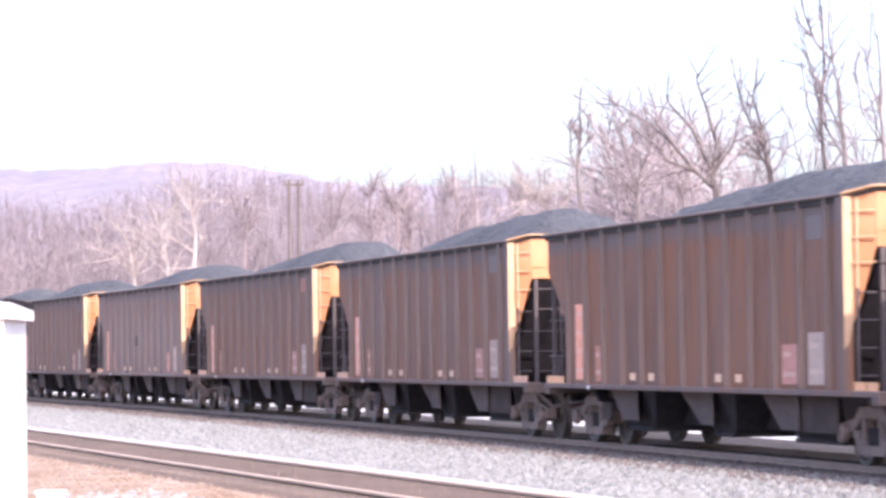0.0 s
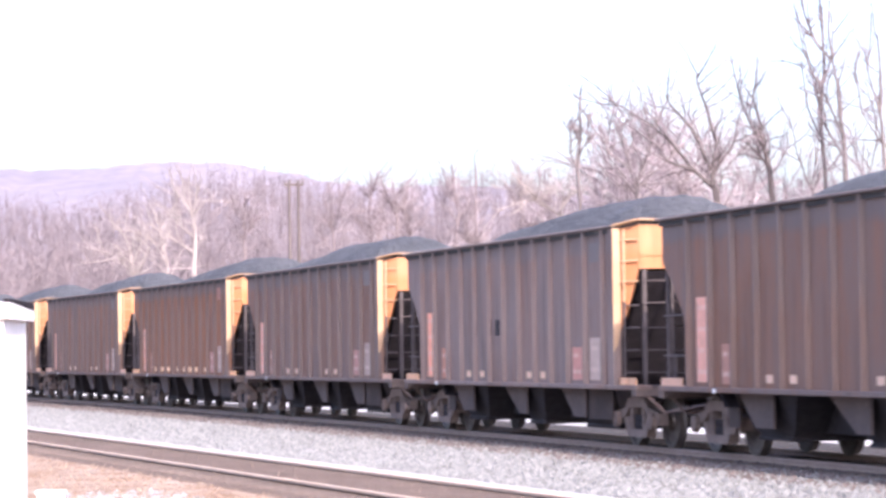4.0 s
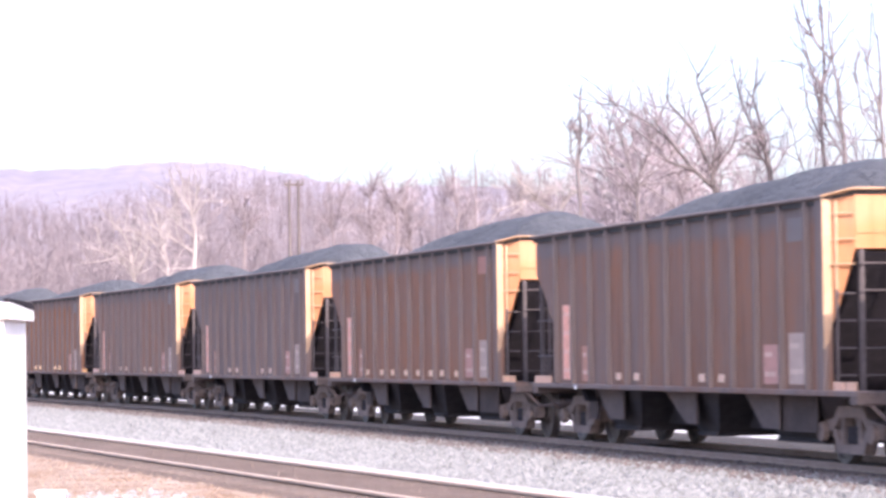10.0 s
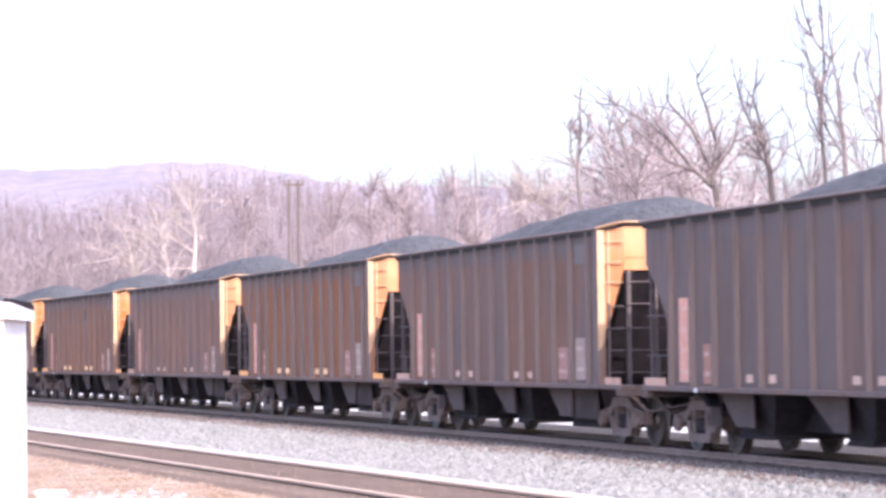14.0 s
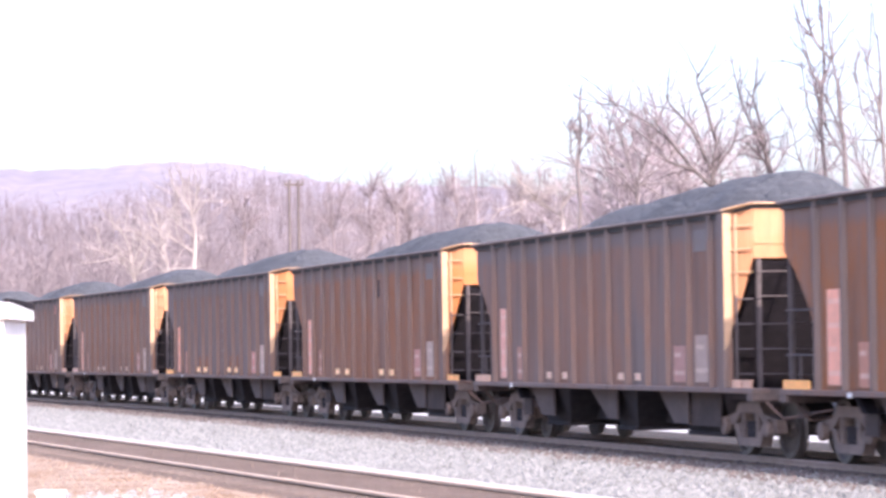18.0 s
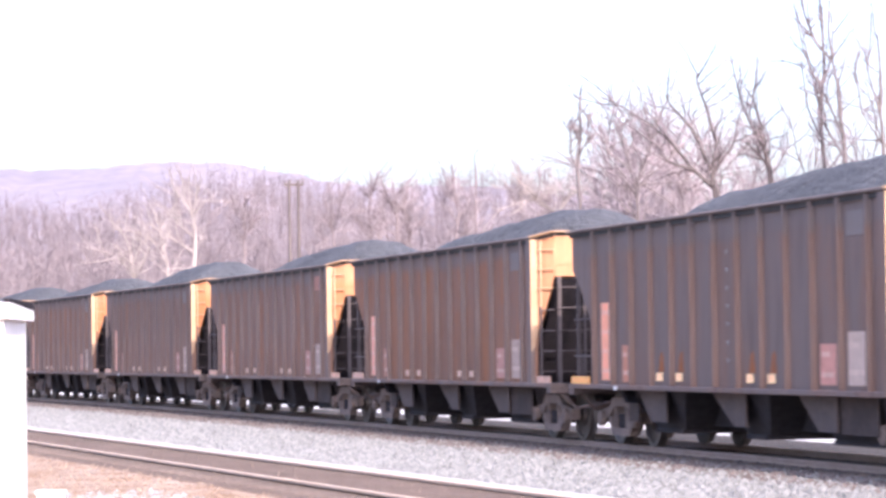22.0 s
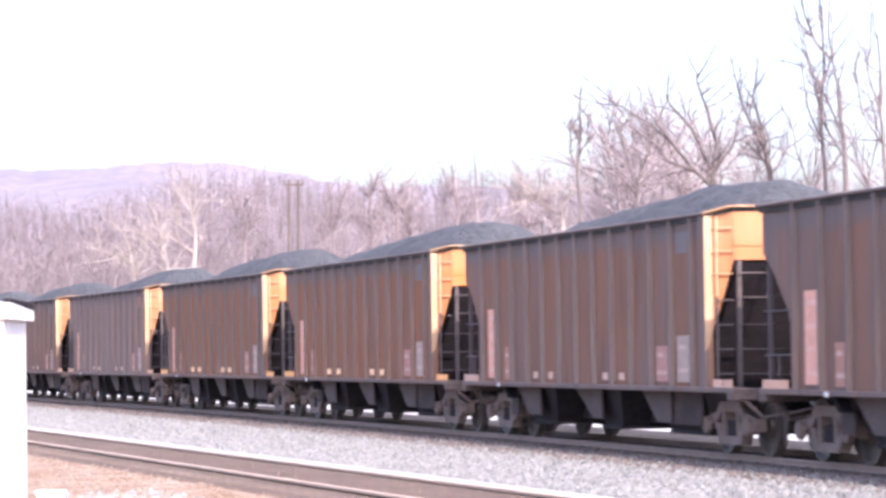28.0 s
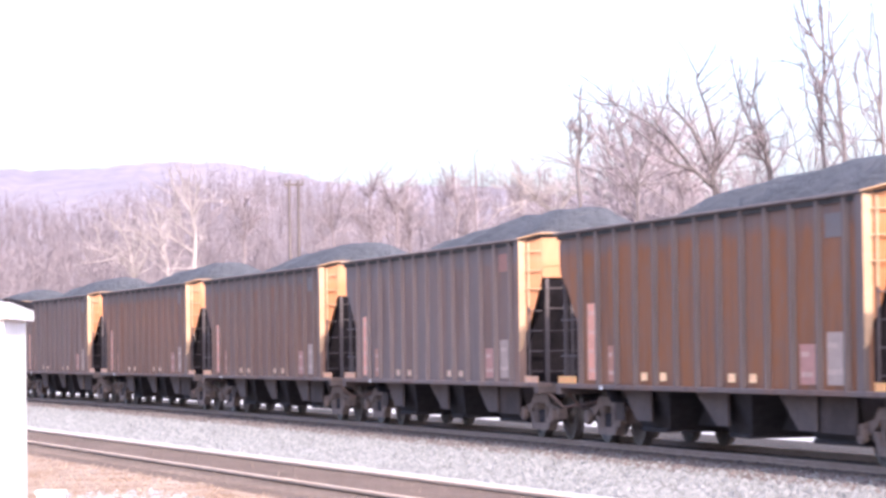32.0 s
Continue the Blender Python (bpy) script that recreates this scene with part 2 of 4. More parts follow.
def on_line(s, off=0.0, z=0.0):
    """A place s metres along the train's line; off: metres from its middle, positive on the side away from the camera."""
    h = TRACK_HEADING - CURVE * s
    x = LINE_0[0] + (math.sin(TRACK_HEADING) - math.sin(h)) / CURVE
    y = LINE_0[1] + (math.cos(h) - math.cos(TRACK_HEADING)) / CURVE
    return Vector((x - (off + 1.5) * math.sin(h), y + (off + 1.5) * math.cos(h), z))


NEAR_HEADING = radians(-72.2)
NEAR_0 = (-4.19, 46.0)


def on_near(s, off=0.0, z=0.0):
    """A place on the near track: s along it, off from its middle, positive away from the camera."""
    c, d = math.cos(NEAR_HEADING), math.sin(NEAR_HEADING)
    return Vector((NEAR_0[0] + c * s - d * off, NEAR_0[1] + d * s + c * off, z))


def strip(name, line, s0, s1, step, section, material, parent=None):
    """A long body of one cross-section (off, z) along a line."""
    verts, faces = [], []
    k = len(section)
    count = int((s1 - s0) / step) + 1
    for i in range(count):
        s = s0 + (s1 - s0) * i / (count - 1)
        verts += [line(s, o, z) for o, z in section]
    for i in range(count - 1):
        for j in range(k):
            a, b = i * k + j, i * k + (j + 1) % k
            faces.append((a, b, b + k, a + k))
    faces += [tuple(range(k))[::-1], tuple(range((count - 1) * k, count * k))]
    ob = quick_mesh(name, verts, faces, material, parent)
    bm = bmesh.new()
    bm.from_mesh(ob.data)
    bmesh.ops.recalc_face_normals(bm, faces=bm.faces)
    bm.to_mesh(ob.data)
    bm.free()
    return ob


def rail_section(off, top):
    return [(off - 0.07, top - 0.17), (off - 0.07, top - 0.155), (off - 0.010, top - 0.12), (off - 0.010, top - 0.045), (off - 0.036, top - 0.035),
            (off - 0.036, top - 0.006), (off - 0.028, top), (off + 0.028, top), (off + 0.036, top - 0.006), (off + 0.036, top - 0.035), (off + 0.010, top - 0.045),
            (off + 0.010, top - 0.12), (off + 0.07, top - 0.155), (off + 0.07, top - 0.17)]


def shine(ob):
    """The running surface of a rail is bare steel."""
    ob.data.materials.append(RAIL_TOP)
    top = max(v.co.z for v in ob.data.vertices)
    for f in ob.data.polygons:
        if f.center.z > top - 0.037:
            f.material_index = 1
    return ob


# ---- ground ----
def hill_height(x, y):
    """The wooded hillside beyond the line."""
    az = x / max(y, 1.0)
    rise = min(1.0, max(0.0, (y - 240) / 420))
    rise = rise * rise * (3 - 2 * rise)
    top = 31.5 - 5.0 * min(1.0, max(0.0, (-0.095 - az) / 0.04)) - 1.2 * min(1.0, max(0.0, (az + 0.07) / 0.10)) - 1.5 * min(1.0, max(0.0, (az - 0.02) / 0.10)) + 2.0 * math.sin(az * 70)
    rise *= min(1.0, max(0.0, (az + 0.235) / 0.04))
    return -0.35 + rise * top + 1.5 * rise * noise.noise((x * 0.02, y * 0.02, 3.0))


def build_ground():
    verts, faces = [], []
    xs = [-3000, -1500, -800, -500] + [-400 + 20 * i for i in range(41)] + [500, 800, 1500, 3000]
    ys = [-2000, -800, -300, -100, -40, 0, 20, 40, 60, 80, 100, 120, 140, 160, 180] + [200 + 15 * i for i in range(41)] + [900, 1200, 1800, 3500]
    for y in ys:
        for x in xs:
            verts.append((x, y, hill_height(x, y) if y > 200 else -0.35))
    w = len(xs)
    for j in range(len(ys) - 1):
        for i in range(w - 1):
            faces.append((j * w + i, j * w + i + 1, j * w + w + i + 1, j * w + w + i))
    ob = quick_mesh("ground", verts, faces, DIRT)
    ob.data.materials.append(WOODS_FLOOR)
    for f in ob.data.polygons:
        f.use_smooth = True
        if f.center.y > 190:
            f.material_index = 1
    tagged(ob, "sandy winter ground rising to a wooded hillside", "ground", kind="structure")


def build_tracks():
    bed = strip("track_bed", on_line, -420, 420, 6, [(-5.2, -0.36), (-2.8, -0.105), (2.6, -0.105), (5.2, -0.22), (5.8, -0.36)], DARK_BALLAST)
    tagged(bed, "dark oily ballast bed under the coal train", "ballast", kind="structure")
    for off in (-0.7525, 0.7525):
        r = strip("rail", on_line, -420, 420, 6, rail_section(off, 0.0), RAIL_DUST)
        tagged(r, "worn steel rail under the coal train", "rail", "rails", "structure")
    # a strip beyond the rails, much darker than the bed
    cess = strip("coal_dust_strip", on_line, -420, 420, 6, [(1.75, -0.16), (1.80, -0.098), (2.6, -0.098), (4.40, -0.172), (4.42, -0.26)], BLACK_BALLAST)
    tagged(cess, "strip of black ballast beyond the rails", "ballast", kind="structure")
    yard = strip("gravel_strip", on_near, -260, 120, 10, [(0.86, -0.40), (0.90, 0.062), (1.6, 0.035), (3.0, -0.08), (8.1, -0.14), (8.9, -0.40)], GRAVEL)
    tagged(yard, "pale crushed stone between the two tracks", "gravel", kind="structure")
    # a narrow strip beside the rail, paler than the gravel
    crest = strip("snow_line", on_near, -260, 120, 4, [(0.91, 0.0), (0.93, 0.072), (1.10, 0.084), (1.36, 0.058), (1.46, 0.0)], PALE_LINE)
    tagged(crest, "thin pale line along the rail", "snow", kind="structure")
    far = strip("far_gravel_strip", on_line, -420, 420, 6, [(4.1, -0.4), (4.45, -0.16), (12.0, -0.21), (12.6, -0.4)], SUNLIT_STONE)
    tagged(far, "crushed stone beyond the train, painted pale as sunlit", "gravel", kind="structure")
    bed2 = strip("near_track_bed", on_near, -260, 120, 10, [(-1.62, -0.40), (-1.60, 0.015), (-0.6, 0.05), (0.6, 0.05), (0.895, 0.05), (0.90, -0.40)], TAN_BALLAST)
    tagged(bed2, "sandy brown ballast of the empty near track", "ballast", kind="structure")
    shoulder = strip("dirt_shoulder", on_near, -260, 120, 10, [(-6.5, -0.40), (-5.0, -0.10), (-2.6, -0.02), (-1.605, 0.012), (-1.603, -0.40)], DIRT)
    tagged(shoulder, "sandy winter dirt beside the near track", "dirt", kind="structure")
    for off in (-0.7525, 0.7525):
        r = shine(strip("rail", on_near, -260, 120, 10, rail_section(off, 0.1), RAIL_RUST))
        tagged(r, "rusty steel rail of the empty near track", "rail", "rails", "structure")


build_ground()
build_tracks()


# ---- the hopper car ----
RIB_X = [-6.2 + 0.993 * i for i in range(13)]
TOP, SILL = 3.70, 1.03


def coal_mesh(seed, start=-3.2, peak=3.6, stop=6.7):
    """A heap that rises steeply at its rear foot, climbs gently to its crest and falls off before the leading end."""
    rnd = random.Random(seed)
    nx, ny = 70, 16
    height = rnd.uniform(0.54, 0.65)
    knee, first = rnd.uniform(1.0, 1.7), rnd.uniform(0.62, 0.75)
    side = rnd.uniform(-0.02, 0.08)
    last = 6.60
    verts, faces = [], []
    for i in range(nx + 1):
        x = -7.50 + (last + 7.50) * min(1.0, i / (nx - 1))
        u = x - start
        if u < knee:
            rise = max(0.0, u / knee) ** 1.1 * first
        else:
            v = min(1.0, (u - knee) / (peak - start - knee))
            rise = first + (1 - first) * v * (1.5 - 0.5 * v)
        v = min(1.0, max(0.0, (stop + 0.25 - x) / 1.6))
        rise *= v * v * (3 - 2 * v)
        for j in range(ny + 1):
            wide = 1.38 - max(0.0, x - 6.2) * 0.45
            y = -wide + 2 * wide * j / ny
            across = max(0.0, 1 - abs((y - side) / (1.40 + abs(side))) ** 2.0)
            z = TOP - 0.12 + (height + 0.12) * rise * across
            z += (0.03 + 0.05 * rise) * noise.noise((x * 1.1 + seed * 9, y * 1.3, 0.0)) + 0.04 * noise.noise((x * 4 + seed, y * 4, 1.0))
            verts.append((x, y, z if 0 < i < nx else TOP - 0.25))
    for i in range(nx):
        for j in range(ny):
            a = i * (ny + 1) + j
            faces.append((a, a + ny + 1, a + ny + 2, a + 1))
    me = bpy.data.meshes.new("coal_load")
    me.from_pydata(verts, [], faces)
    me.materials.append(COAL)
    return me


def build_bogie(car, x):
    bogie = part("bogie", box(bmesh.new(), -0.20, 0.20, -0.95, 0.95, 0.42, 0.74, 0.03), CAST, car, "cast steel bogie caked in brown dust")
    bogie.matrix_basis = pose(x, 0, 0)
    for side in (-1, 1):
        bm = bmesh.new()
        y0, y1 = (0.93, 1.10) if side > 0 else (-1.10, -0.93)
        top = [(-1.12, 0.38), (-1.12, 0.58), (-0.60, 0.66), (-0.42, 0.82), (0.42, 0.82), (0.60, 0.66), (1.12, 0.58), (1.12, 0.38),
               (0.80, 0.45), (0.54, 0.54), (0.36, 0.67), (-0.36, 0.67), (-0.54, 0.54), (-0.80, 0.45)]
        low = [(-0.66, 0.50), (-0.50, 0.50), (-0.36, 0.30), (0.36, 0.30), (0.50, 0.50), (0.66, 0.50), (0.46, 0.17), (-0.46, 0.17)]
        for shape in (top, low):
            prism(bm, [(px, y0, pz) for px, pz in shape], (0, y1 - y0, 0))
        for cx in (-0.30, 0.30):
            box(bm, cx - 0.05, cx + 0.05, y0 + 0.01, y1 - 0.01, 0.29, 0.68)
        part("side_frame", bm, CAST, bogie)
        for ax in (-0.89, 0.89):
            bm = turned(bmesh.new(), [(0.10, 0.0), (0.135, 0.02), (0.135, 0.10), (0.08, 0.12)], "y", 12)
            cap = part("axle_cap", bm, CAST, bogie)
            cap.matrix_basis = pose(ax, side * 1.08, 0.457, 0, 0, 0 if side > 0 else 180)
        coil = part("spring", turned(bmesh.new(), [(0.07, 0.30), (0.085, 0.36), (0.07, 0.42), (0.085, 0.48), (0.07, 0.54)], "z", 8), UNDER, bogie)
        coil.matrix_basis = pose(-0.16, side * 1.0, 0)
        for sx in (0.0, 0.16):
            again(coil, pose(sx, side * 1.0, 0))
    for ax in (-0.89, 0.89):
        bm = bmesh.new()
        turned(bm, [(0.085, -0.98), (0.085, 0.98)], "y", 12)
        for side in (-1, 1):
            prof = [(0.12, 0.86), (0.16, 0.84), (0.18, 0.79), (0.36, 0.785), (0.40, 0.82), (0.455, 0.82), (0.458, 0.75), (0.487, 0.715), (0.487, 0.69), (0.39, 0.69), (0.30, 0.72), (0.12, 0.68)]
            turned(bm, [(r, side * w) for r, w in prof], "y", 28)
        wheel = part("wheelset", bm, STEEL, bogie, "worn steel wheels on an axle")
        wheel.matrix_basis = pose(ax, 0, 0.457)
    return bogie


def build_car():
    car = new("coal_hopper_car")
    tagged(car, "weathered ribbed steel hopper car heaped with coal", "hopper car", "cars of the coal train")
    y_out, y_in, y_rib = 1.49, 1.43, 1.572
    x_side, x_left, x_right, y_right = 6.40, 7.55, 6.64, 1.19
    for side in (-1, 1):
        # flat side between the two ends
        bm = box(bmesh.new(), -6.22, x_side - 0.02, min(side * y_in, side * y_out), max(side * y_in, side * y_out), SILL, TOP - 0.05)
        part("side_sheet", bm, PAINT, car)
        # the rear end bay runs straight on, cut along the slope
        bm = bmesh.new()
        outline = [(-6.22, TOP - 0.05), (-x_left, TOP - 0.05), (-x_left, 3.0), (-7.10, 2.68), (-6.62, 2.20), (-6.40, 1.84), (-6.31, 1.50), (-6.28, SILL), (-6.22, SILL)]
        prism(bm, [(px, side * (y_out - 0.01), pz) for px, pz in outline], (0, -side * 0.02, 0))
        part("end_panel", bm, PAINT, car)
        # the leading end: a broad corner column, its pale forward flange, and a panel set back behind the ladder
        ya, yb = sorted((side * (y_out + 0.01), side * y_rib))
        part("corner_column", box(bmesh.new(), 6.13, x_side, ya, yb, SILL, TOP - 0.05, 0.008), PAINT, car)
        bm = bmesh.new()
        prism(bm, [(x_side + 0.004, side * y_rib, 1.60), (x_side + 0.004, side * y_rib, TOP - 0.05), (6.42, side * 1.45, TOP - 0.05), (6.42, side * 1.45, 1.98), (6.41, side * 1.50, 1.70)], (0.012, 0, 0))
        part("corner_flange", bm, SUNLIT_TRIM, car, "corner flange painted pale as if sunlit")
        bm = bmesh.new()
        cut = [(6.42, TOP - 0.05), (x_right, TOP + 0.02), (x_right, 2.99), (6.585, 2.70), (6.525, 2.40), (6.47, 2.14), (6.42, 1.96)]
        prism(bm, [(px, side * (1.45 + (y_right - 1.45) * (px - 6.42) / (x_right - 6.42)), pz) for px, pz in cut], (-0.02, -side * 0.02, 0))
        part("corner_panel", bm, SUNLIT_END_PAINT, car, "chamfered corner panel in dusty, sunlit-toned paint")
        # ribs: hat sections
        bm = bmesh.new()
        prism(bm, [(-0.060, side * y_out, SILL), (-0.040, side * y_rib, SILL), (0.040, side * y_rib, SILL), (0.060, side * y_out, SILL)], (0, 0, TOP - SILL - 0.05))
        rib = part("rib", bm, PAINT, car)
        rib.matrix_basis = pose(RIB_X[0], 0, 0)
        for x in RIB_X[1:]:
            again(rib, pose(x, 0, 0))
        # top rail with a dark strip under it for its shade, and side sill
        ya, yb = sorted((side * 1.36, side * 1.605))
        bm = box(bmesh.new(), -x_left, x_side + 0.02, ya, yb, TOP - 0.047, TOP, 0.012)
        part("top_rail", bm, PAINT, car)
        ya, yb = sorted((side * 1.47, side * 1.535))
        part("top_angle", box(bmesh.new(), -x_left + 0.02, 6.12, ya, yb, TOP - 0.125, TOP - 0.049), DARK_TRIM_AND_SHADE, car, "dark strip for the shade under the top rail")
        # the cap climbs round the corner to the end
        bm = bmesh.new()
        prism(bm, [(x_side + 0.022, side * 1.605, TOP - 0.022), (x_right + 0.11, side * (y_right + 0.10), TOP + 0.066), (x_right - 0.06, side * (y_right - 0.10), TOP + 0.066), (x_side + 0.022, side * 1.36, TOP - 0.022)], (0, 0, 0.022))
        part("corner_cap", bm, SUNLIT_TRIM, car, "corner cap painted pale as if sunlit")
        # a dark strip paints the shade under the corner cap
        bm = bmesh.new()
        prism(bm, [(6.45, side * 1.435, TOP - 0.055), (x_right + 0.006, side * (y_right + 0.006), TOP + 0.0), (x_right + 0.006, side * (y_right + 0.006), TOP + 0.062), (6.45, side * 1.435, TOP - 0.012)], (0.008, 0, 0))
        part("cap_web", bm, DARK_TRIM_AND_SHADE, car, "dark strip for the shade under the cap")
        ya, yb = sorted((side * 1.30, side * 1.585))
        part("side_sill", box(bmesh.new(), -7.55, 7.55, ya, yb, SILL - 0.06, SILL + 0.02, 0.012), PAINT, car)
    for e in (-1, 1):
        xe, ye = (x_right, y_right) if e > 0 else (x_left, 1.45)
        xa, xb = sorted((e * (xe - 0.05), e * xe))
        part("end_sheet", box(bmesh.new(), xa, xb, -ye + 0.01, ye - 0.01, 2.97, TOP + 0.02 if e > 0 else TOP - 0.05), SUNLIT_END_PAINT, car, "end sheet in dusty, sunlit-toned paint")
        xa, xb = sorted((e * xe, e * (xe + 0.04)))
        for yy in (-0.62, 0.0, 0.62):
            part("end_stiffener", box(bmesh.new(), xa, xb, yy - 0.04, yy + 0.04, 2.97, TOP - 0.06), SUNLIT_END_PAINT, car)
        part("end_band", box(bmesh.new(), min(e * xe, e * (xe + 0.015)), max(e * xe, e * (xe + 0.015)), -ye + 0.02, ye - 0.02, 3.18, 3.24), SUNLIT_END_PAINT, car)
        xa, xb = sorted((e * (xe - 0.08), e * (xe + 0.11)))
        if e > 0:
            part("end_rail", box(bmesh.new(), xa, xb, -ye - 0.04, ye + 0.04, TOP + 0.066, TOP + 0.094, 0.008), SUNLIT_TRIM, car, "cap of the end painted pale as if sunlit")
            # the same painted shade under the end cap
            part("end_rail_web", box(bmesh.new(), xe - 0.03, xe + 0.004, -ye + 0.02, ye - 0.02, TOP + 0.004, TOP + 0.064), DARK_TRIM_AND_SHADE, car, "dark strip for the shade under the cap")
        else:
            part("end_rail", box(bmesh.new(), xa, xb, -1.355, 1.355, TOP - 0.045, TOP - 0.002, 0.012), PAINT, car)
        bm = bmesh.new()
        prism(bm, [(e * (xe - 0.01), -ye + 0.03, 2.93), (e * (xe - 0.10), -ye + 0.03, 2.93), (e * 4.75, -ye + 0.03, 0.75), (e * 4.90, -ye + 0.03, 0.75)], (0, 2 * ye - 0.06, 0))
        part("slope_sheet", bm, BLACK_SHADE_AND_SEAL, car)
        xa, xb = sorted((e * 7.30, e * 7.55))
        part("end_sill", box(bmesh.new(), xa, xb, -1.58, 1.58, SILL - 0.17, SILL + 0.01, 0.015), GRIME, car)
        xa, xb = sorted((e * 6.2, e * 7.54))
        part("platform", box(bmesh.new(), xa, xb, -1.30, 1.30, SILL - 0.04, SILL + 0.005), BLACK_SHADE_AND_SEAL, car)
        for side in (-1, 1):
            yp = ye - 0.06 if e > 0 else 1.42
            ya, yb = sorted((side * (yp - 0.07), side * yp))
            xa, xb = sorted((e * (xe - 0.06), e * (xe + 0.01)))
            part("corner_post", box(bmesh.new(), xa, xb, ya, yb, SILL, 2.96, 0.01), SHADED_IRON, car)
            # grab-iron ladders: one in the end bay of the side, one across the end
            if e > 0:
                xs, za, zb = 6.50, 2.42, TOP - 0.08
                bm = rod(bmesh.new(), (6.46, side * 1.465, 0), (6.68, side * 1.215, 0), 0.014)
                heights = (2.76, 3.10, 3.45)
            else:
                xs, za, zb = -6.95, SILL, 2.50
                bm = rod(bmesh.new(), (-7.50, side * 1.48, 0), (-6.26, side * 1.50, 0), 0.016)
                heights = (1.53, 2.16)
            ys = 1.41 if e > 0 else 1.48
            # the leading ladder is painted pale where sunlit, dark in the shade below
            iron = SUNLIT_TRIM if e > 0 else SHADED_IRON
            bs = rod(bmesh.new(), (xs, side * ys, za), (xs, side * ys, zb if e > 0 else 1.55), 0.022)
            lad = part("ladder", bs, iron, car)
            rung = part("rung", bm, iron, lad)
            rung.matrix_basis = pose(0, 0, heights[0])
            for z in heights[1:]:
                again(rung, pose(0, 0, z))
            if e > 0:
                low = part("ladder", rod(bmesh.new(), (xs, side * ys, SILL), (xs, side * ys, 2.42), 0.022), SHADED_IRON, car)
                bm = rod(bmesh.new(), (6.50, side * 1.41, 0), (6.70, side * 1.22, 0), 0.014)
                rung = part("rung", bm, SHADED_IRON, low)
                rung.matrix_basis = pose(0, 0, 1.25)
                for z in (1.62, 1.99, 2.36):
                    again(rung, pose(0, 0, z))
            yl = 0.62
            bs = box(bmesh.new(), min(e * (xe + 0.04), e * (xe + 0.09)), max(e * (xe + 0.04), e * (xe + 0.09)), min(side * yl, side * (yl + 0.04)), max(side * yl, side * (yl + 0.04)), SILL, 2.95)
            lad = part("ladder", bs, SHADED_IRON, car)
            bm = rod(bmesh.new(), (e * (xe + 0.07), side * (yl + 0.02), 0), (e * (xe + 0.05), side * (ye - 0.02), 0), 0.012)
            rung = part("rung", bm, SHADED_IRON, lad)
            rung.matrix_basis = pose(0, 0, 1.25)
            for z in (1.62, 1.99, 2.40, 2.77):
                again(rung, pose(0, 0, z))
            bm = rod(bmesh.new(), (e * 7.45, side * 1.54, SILL + 0.02), (e * 7.58, side * 1.10, 0.60), 0.024)
            rod(bm, (e * 7.58, side * 1.10, 0.60), (e * 7.60, side * 0.35, 0.72), 0.024)
            part("uncoupling_rod", bm, PAINT, car)
        # coupler
        bm = bmesh.new()
        xa, xb = sorted((e * 7.4, e * 7.95))
        box(bm, xa, xb, -0.10, 0.10, 0.77, 0.98, 0.02)
        xa, xb = sorted((e * 7.90, e * 8.085))
        box(bm, xa, xb, -0.20, 0.20, 0.72, 1.02, 0.04)
        part("coupler", bm, GRIME, car)
    part("centre_sill", box(bmesh.new(), -7.4, 7.4, -0.22, 0.22, 0.66, 0.98, 0.02), UNDER, car)
    # three hopper chutes: a tapering body, painted black for the shade there, behind upright, slanting side plates,
    # with a sliding door below
    for lo, hi, plate_x in (((-4.60, -3.25), (-5.35, -2.45), (-4.75, -3.25, -4.05)), ((-0.35, 0.55), (-1.15, 1.25), (-1.15, 0.38, -0.16)), ((3.10, 5.00), (2.40, 5.35), (2.46, 3.93, 3.22))):
        bm = frustum(bmesh.new(), (*lo, -0.95, 0.95, 0.34), (*hi, -1.22, 1.22, SILL - 0.02))
        chute = part("hopper_chute", bm, UNDER, car, "tapering discharge chute, black for the shade in its hollow")
        for side in (-1, 1):
            x0, x1, x2 = plate_x
            bm = bmesh.new()
            prism(bm, [(x0, side * 1.235, SILL - 0.06), (x1, side * 1.235, SILL - 0.06), (x1, side * 1.235, 0.46), (x2, side * 1.235, 0.46)], (0, side * 0.022, 0))
            part("side_plate", bm, CHUTE, chute, "dusty slanting side plate")
            bm = box(bmesh.new(), x1 - 0.03, x1 + 0.03, min(side * 1.258, side * 1.285), max(side * 1.258, side * 1.285), 0.46, SILL - 0.06)
            part("plate_edge", bm, CHUTE, chute)
        part("discharge_door", box(bmesh.new(), lo[0] + 0.02, lo[1] - 0.02, -1.0, 1.0, 0.27, 0.34, 0.01), UNDER, chute)
    for side in (-1, 1):
        for x0, x1 in ((3.97, 5.28), (-5.28, -4.78)):
            ya, yb = sorted((side * 1.21, side * 1.23))
            part("end_plate", box(bmesh.new(), x0, x1, ya, yb, 0.44, SILL - 0.06), RUSTY_DARK, car)
    part("cross_hood", box(bmesh.new(), -5.2, 5.2, -0.5, 0.5, 0.38, SILL - 0.10, 0.02), UNDER, car)
    # air hoses at the couplers, and a white patch for bright ground showing through
    for e in (-1, 1):
        bm = bmesh.new()
        chain = [(7.5, 0.86), (7.66, 0.80), (7.76, 0.66), (7.86, 0.54), (8.02, 0.50)]
        for (xa, za), (xb, zb) in zip(chain, chain[1:]):
            rod(bm, (e * xa, -e * 0.34, za), (e * xb, -e * 0.34, zb), 0.028, 6)
        part("air_hose", bm, HOSE, car, "rubber air hose, pale for the sun on it")
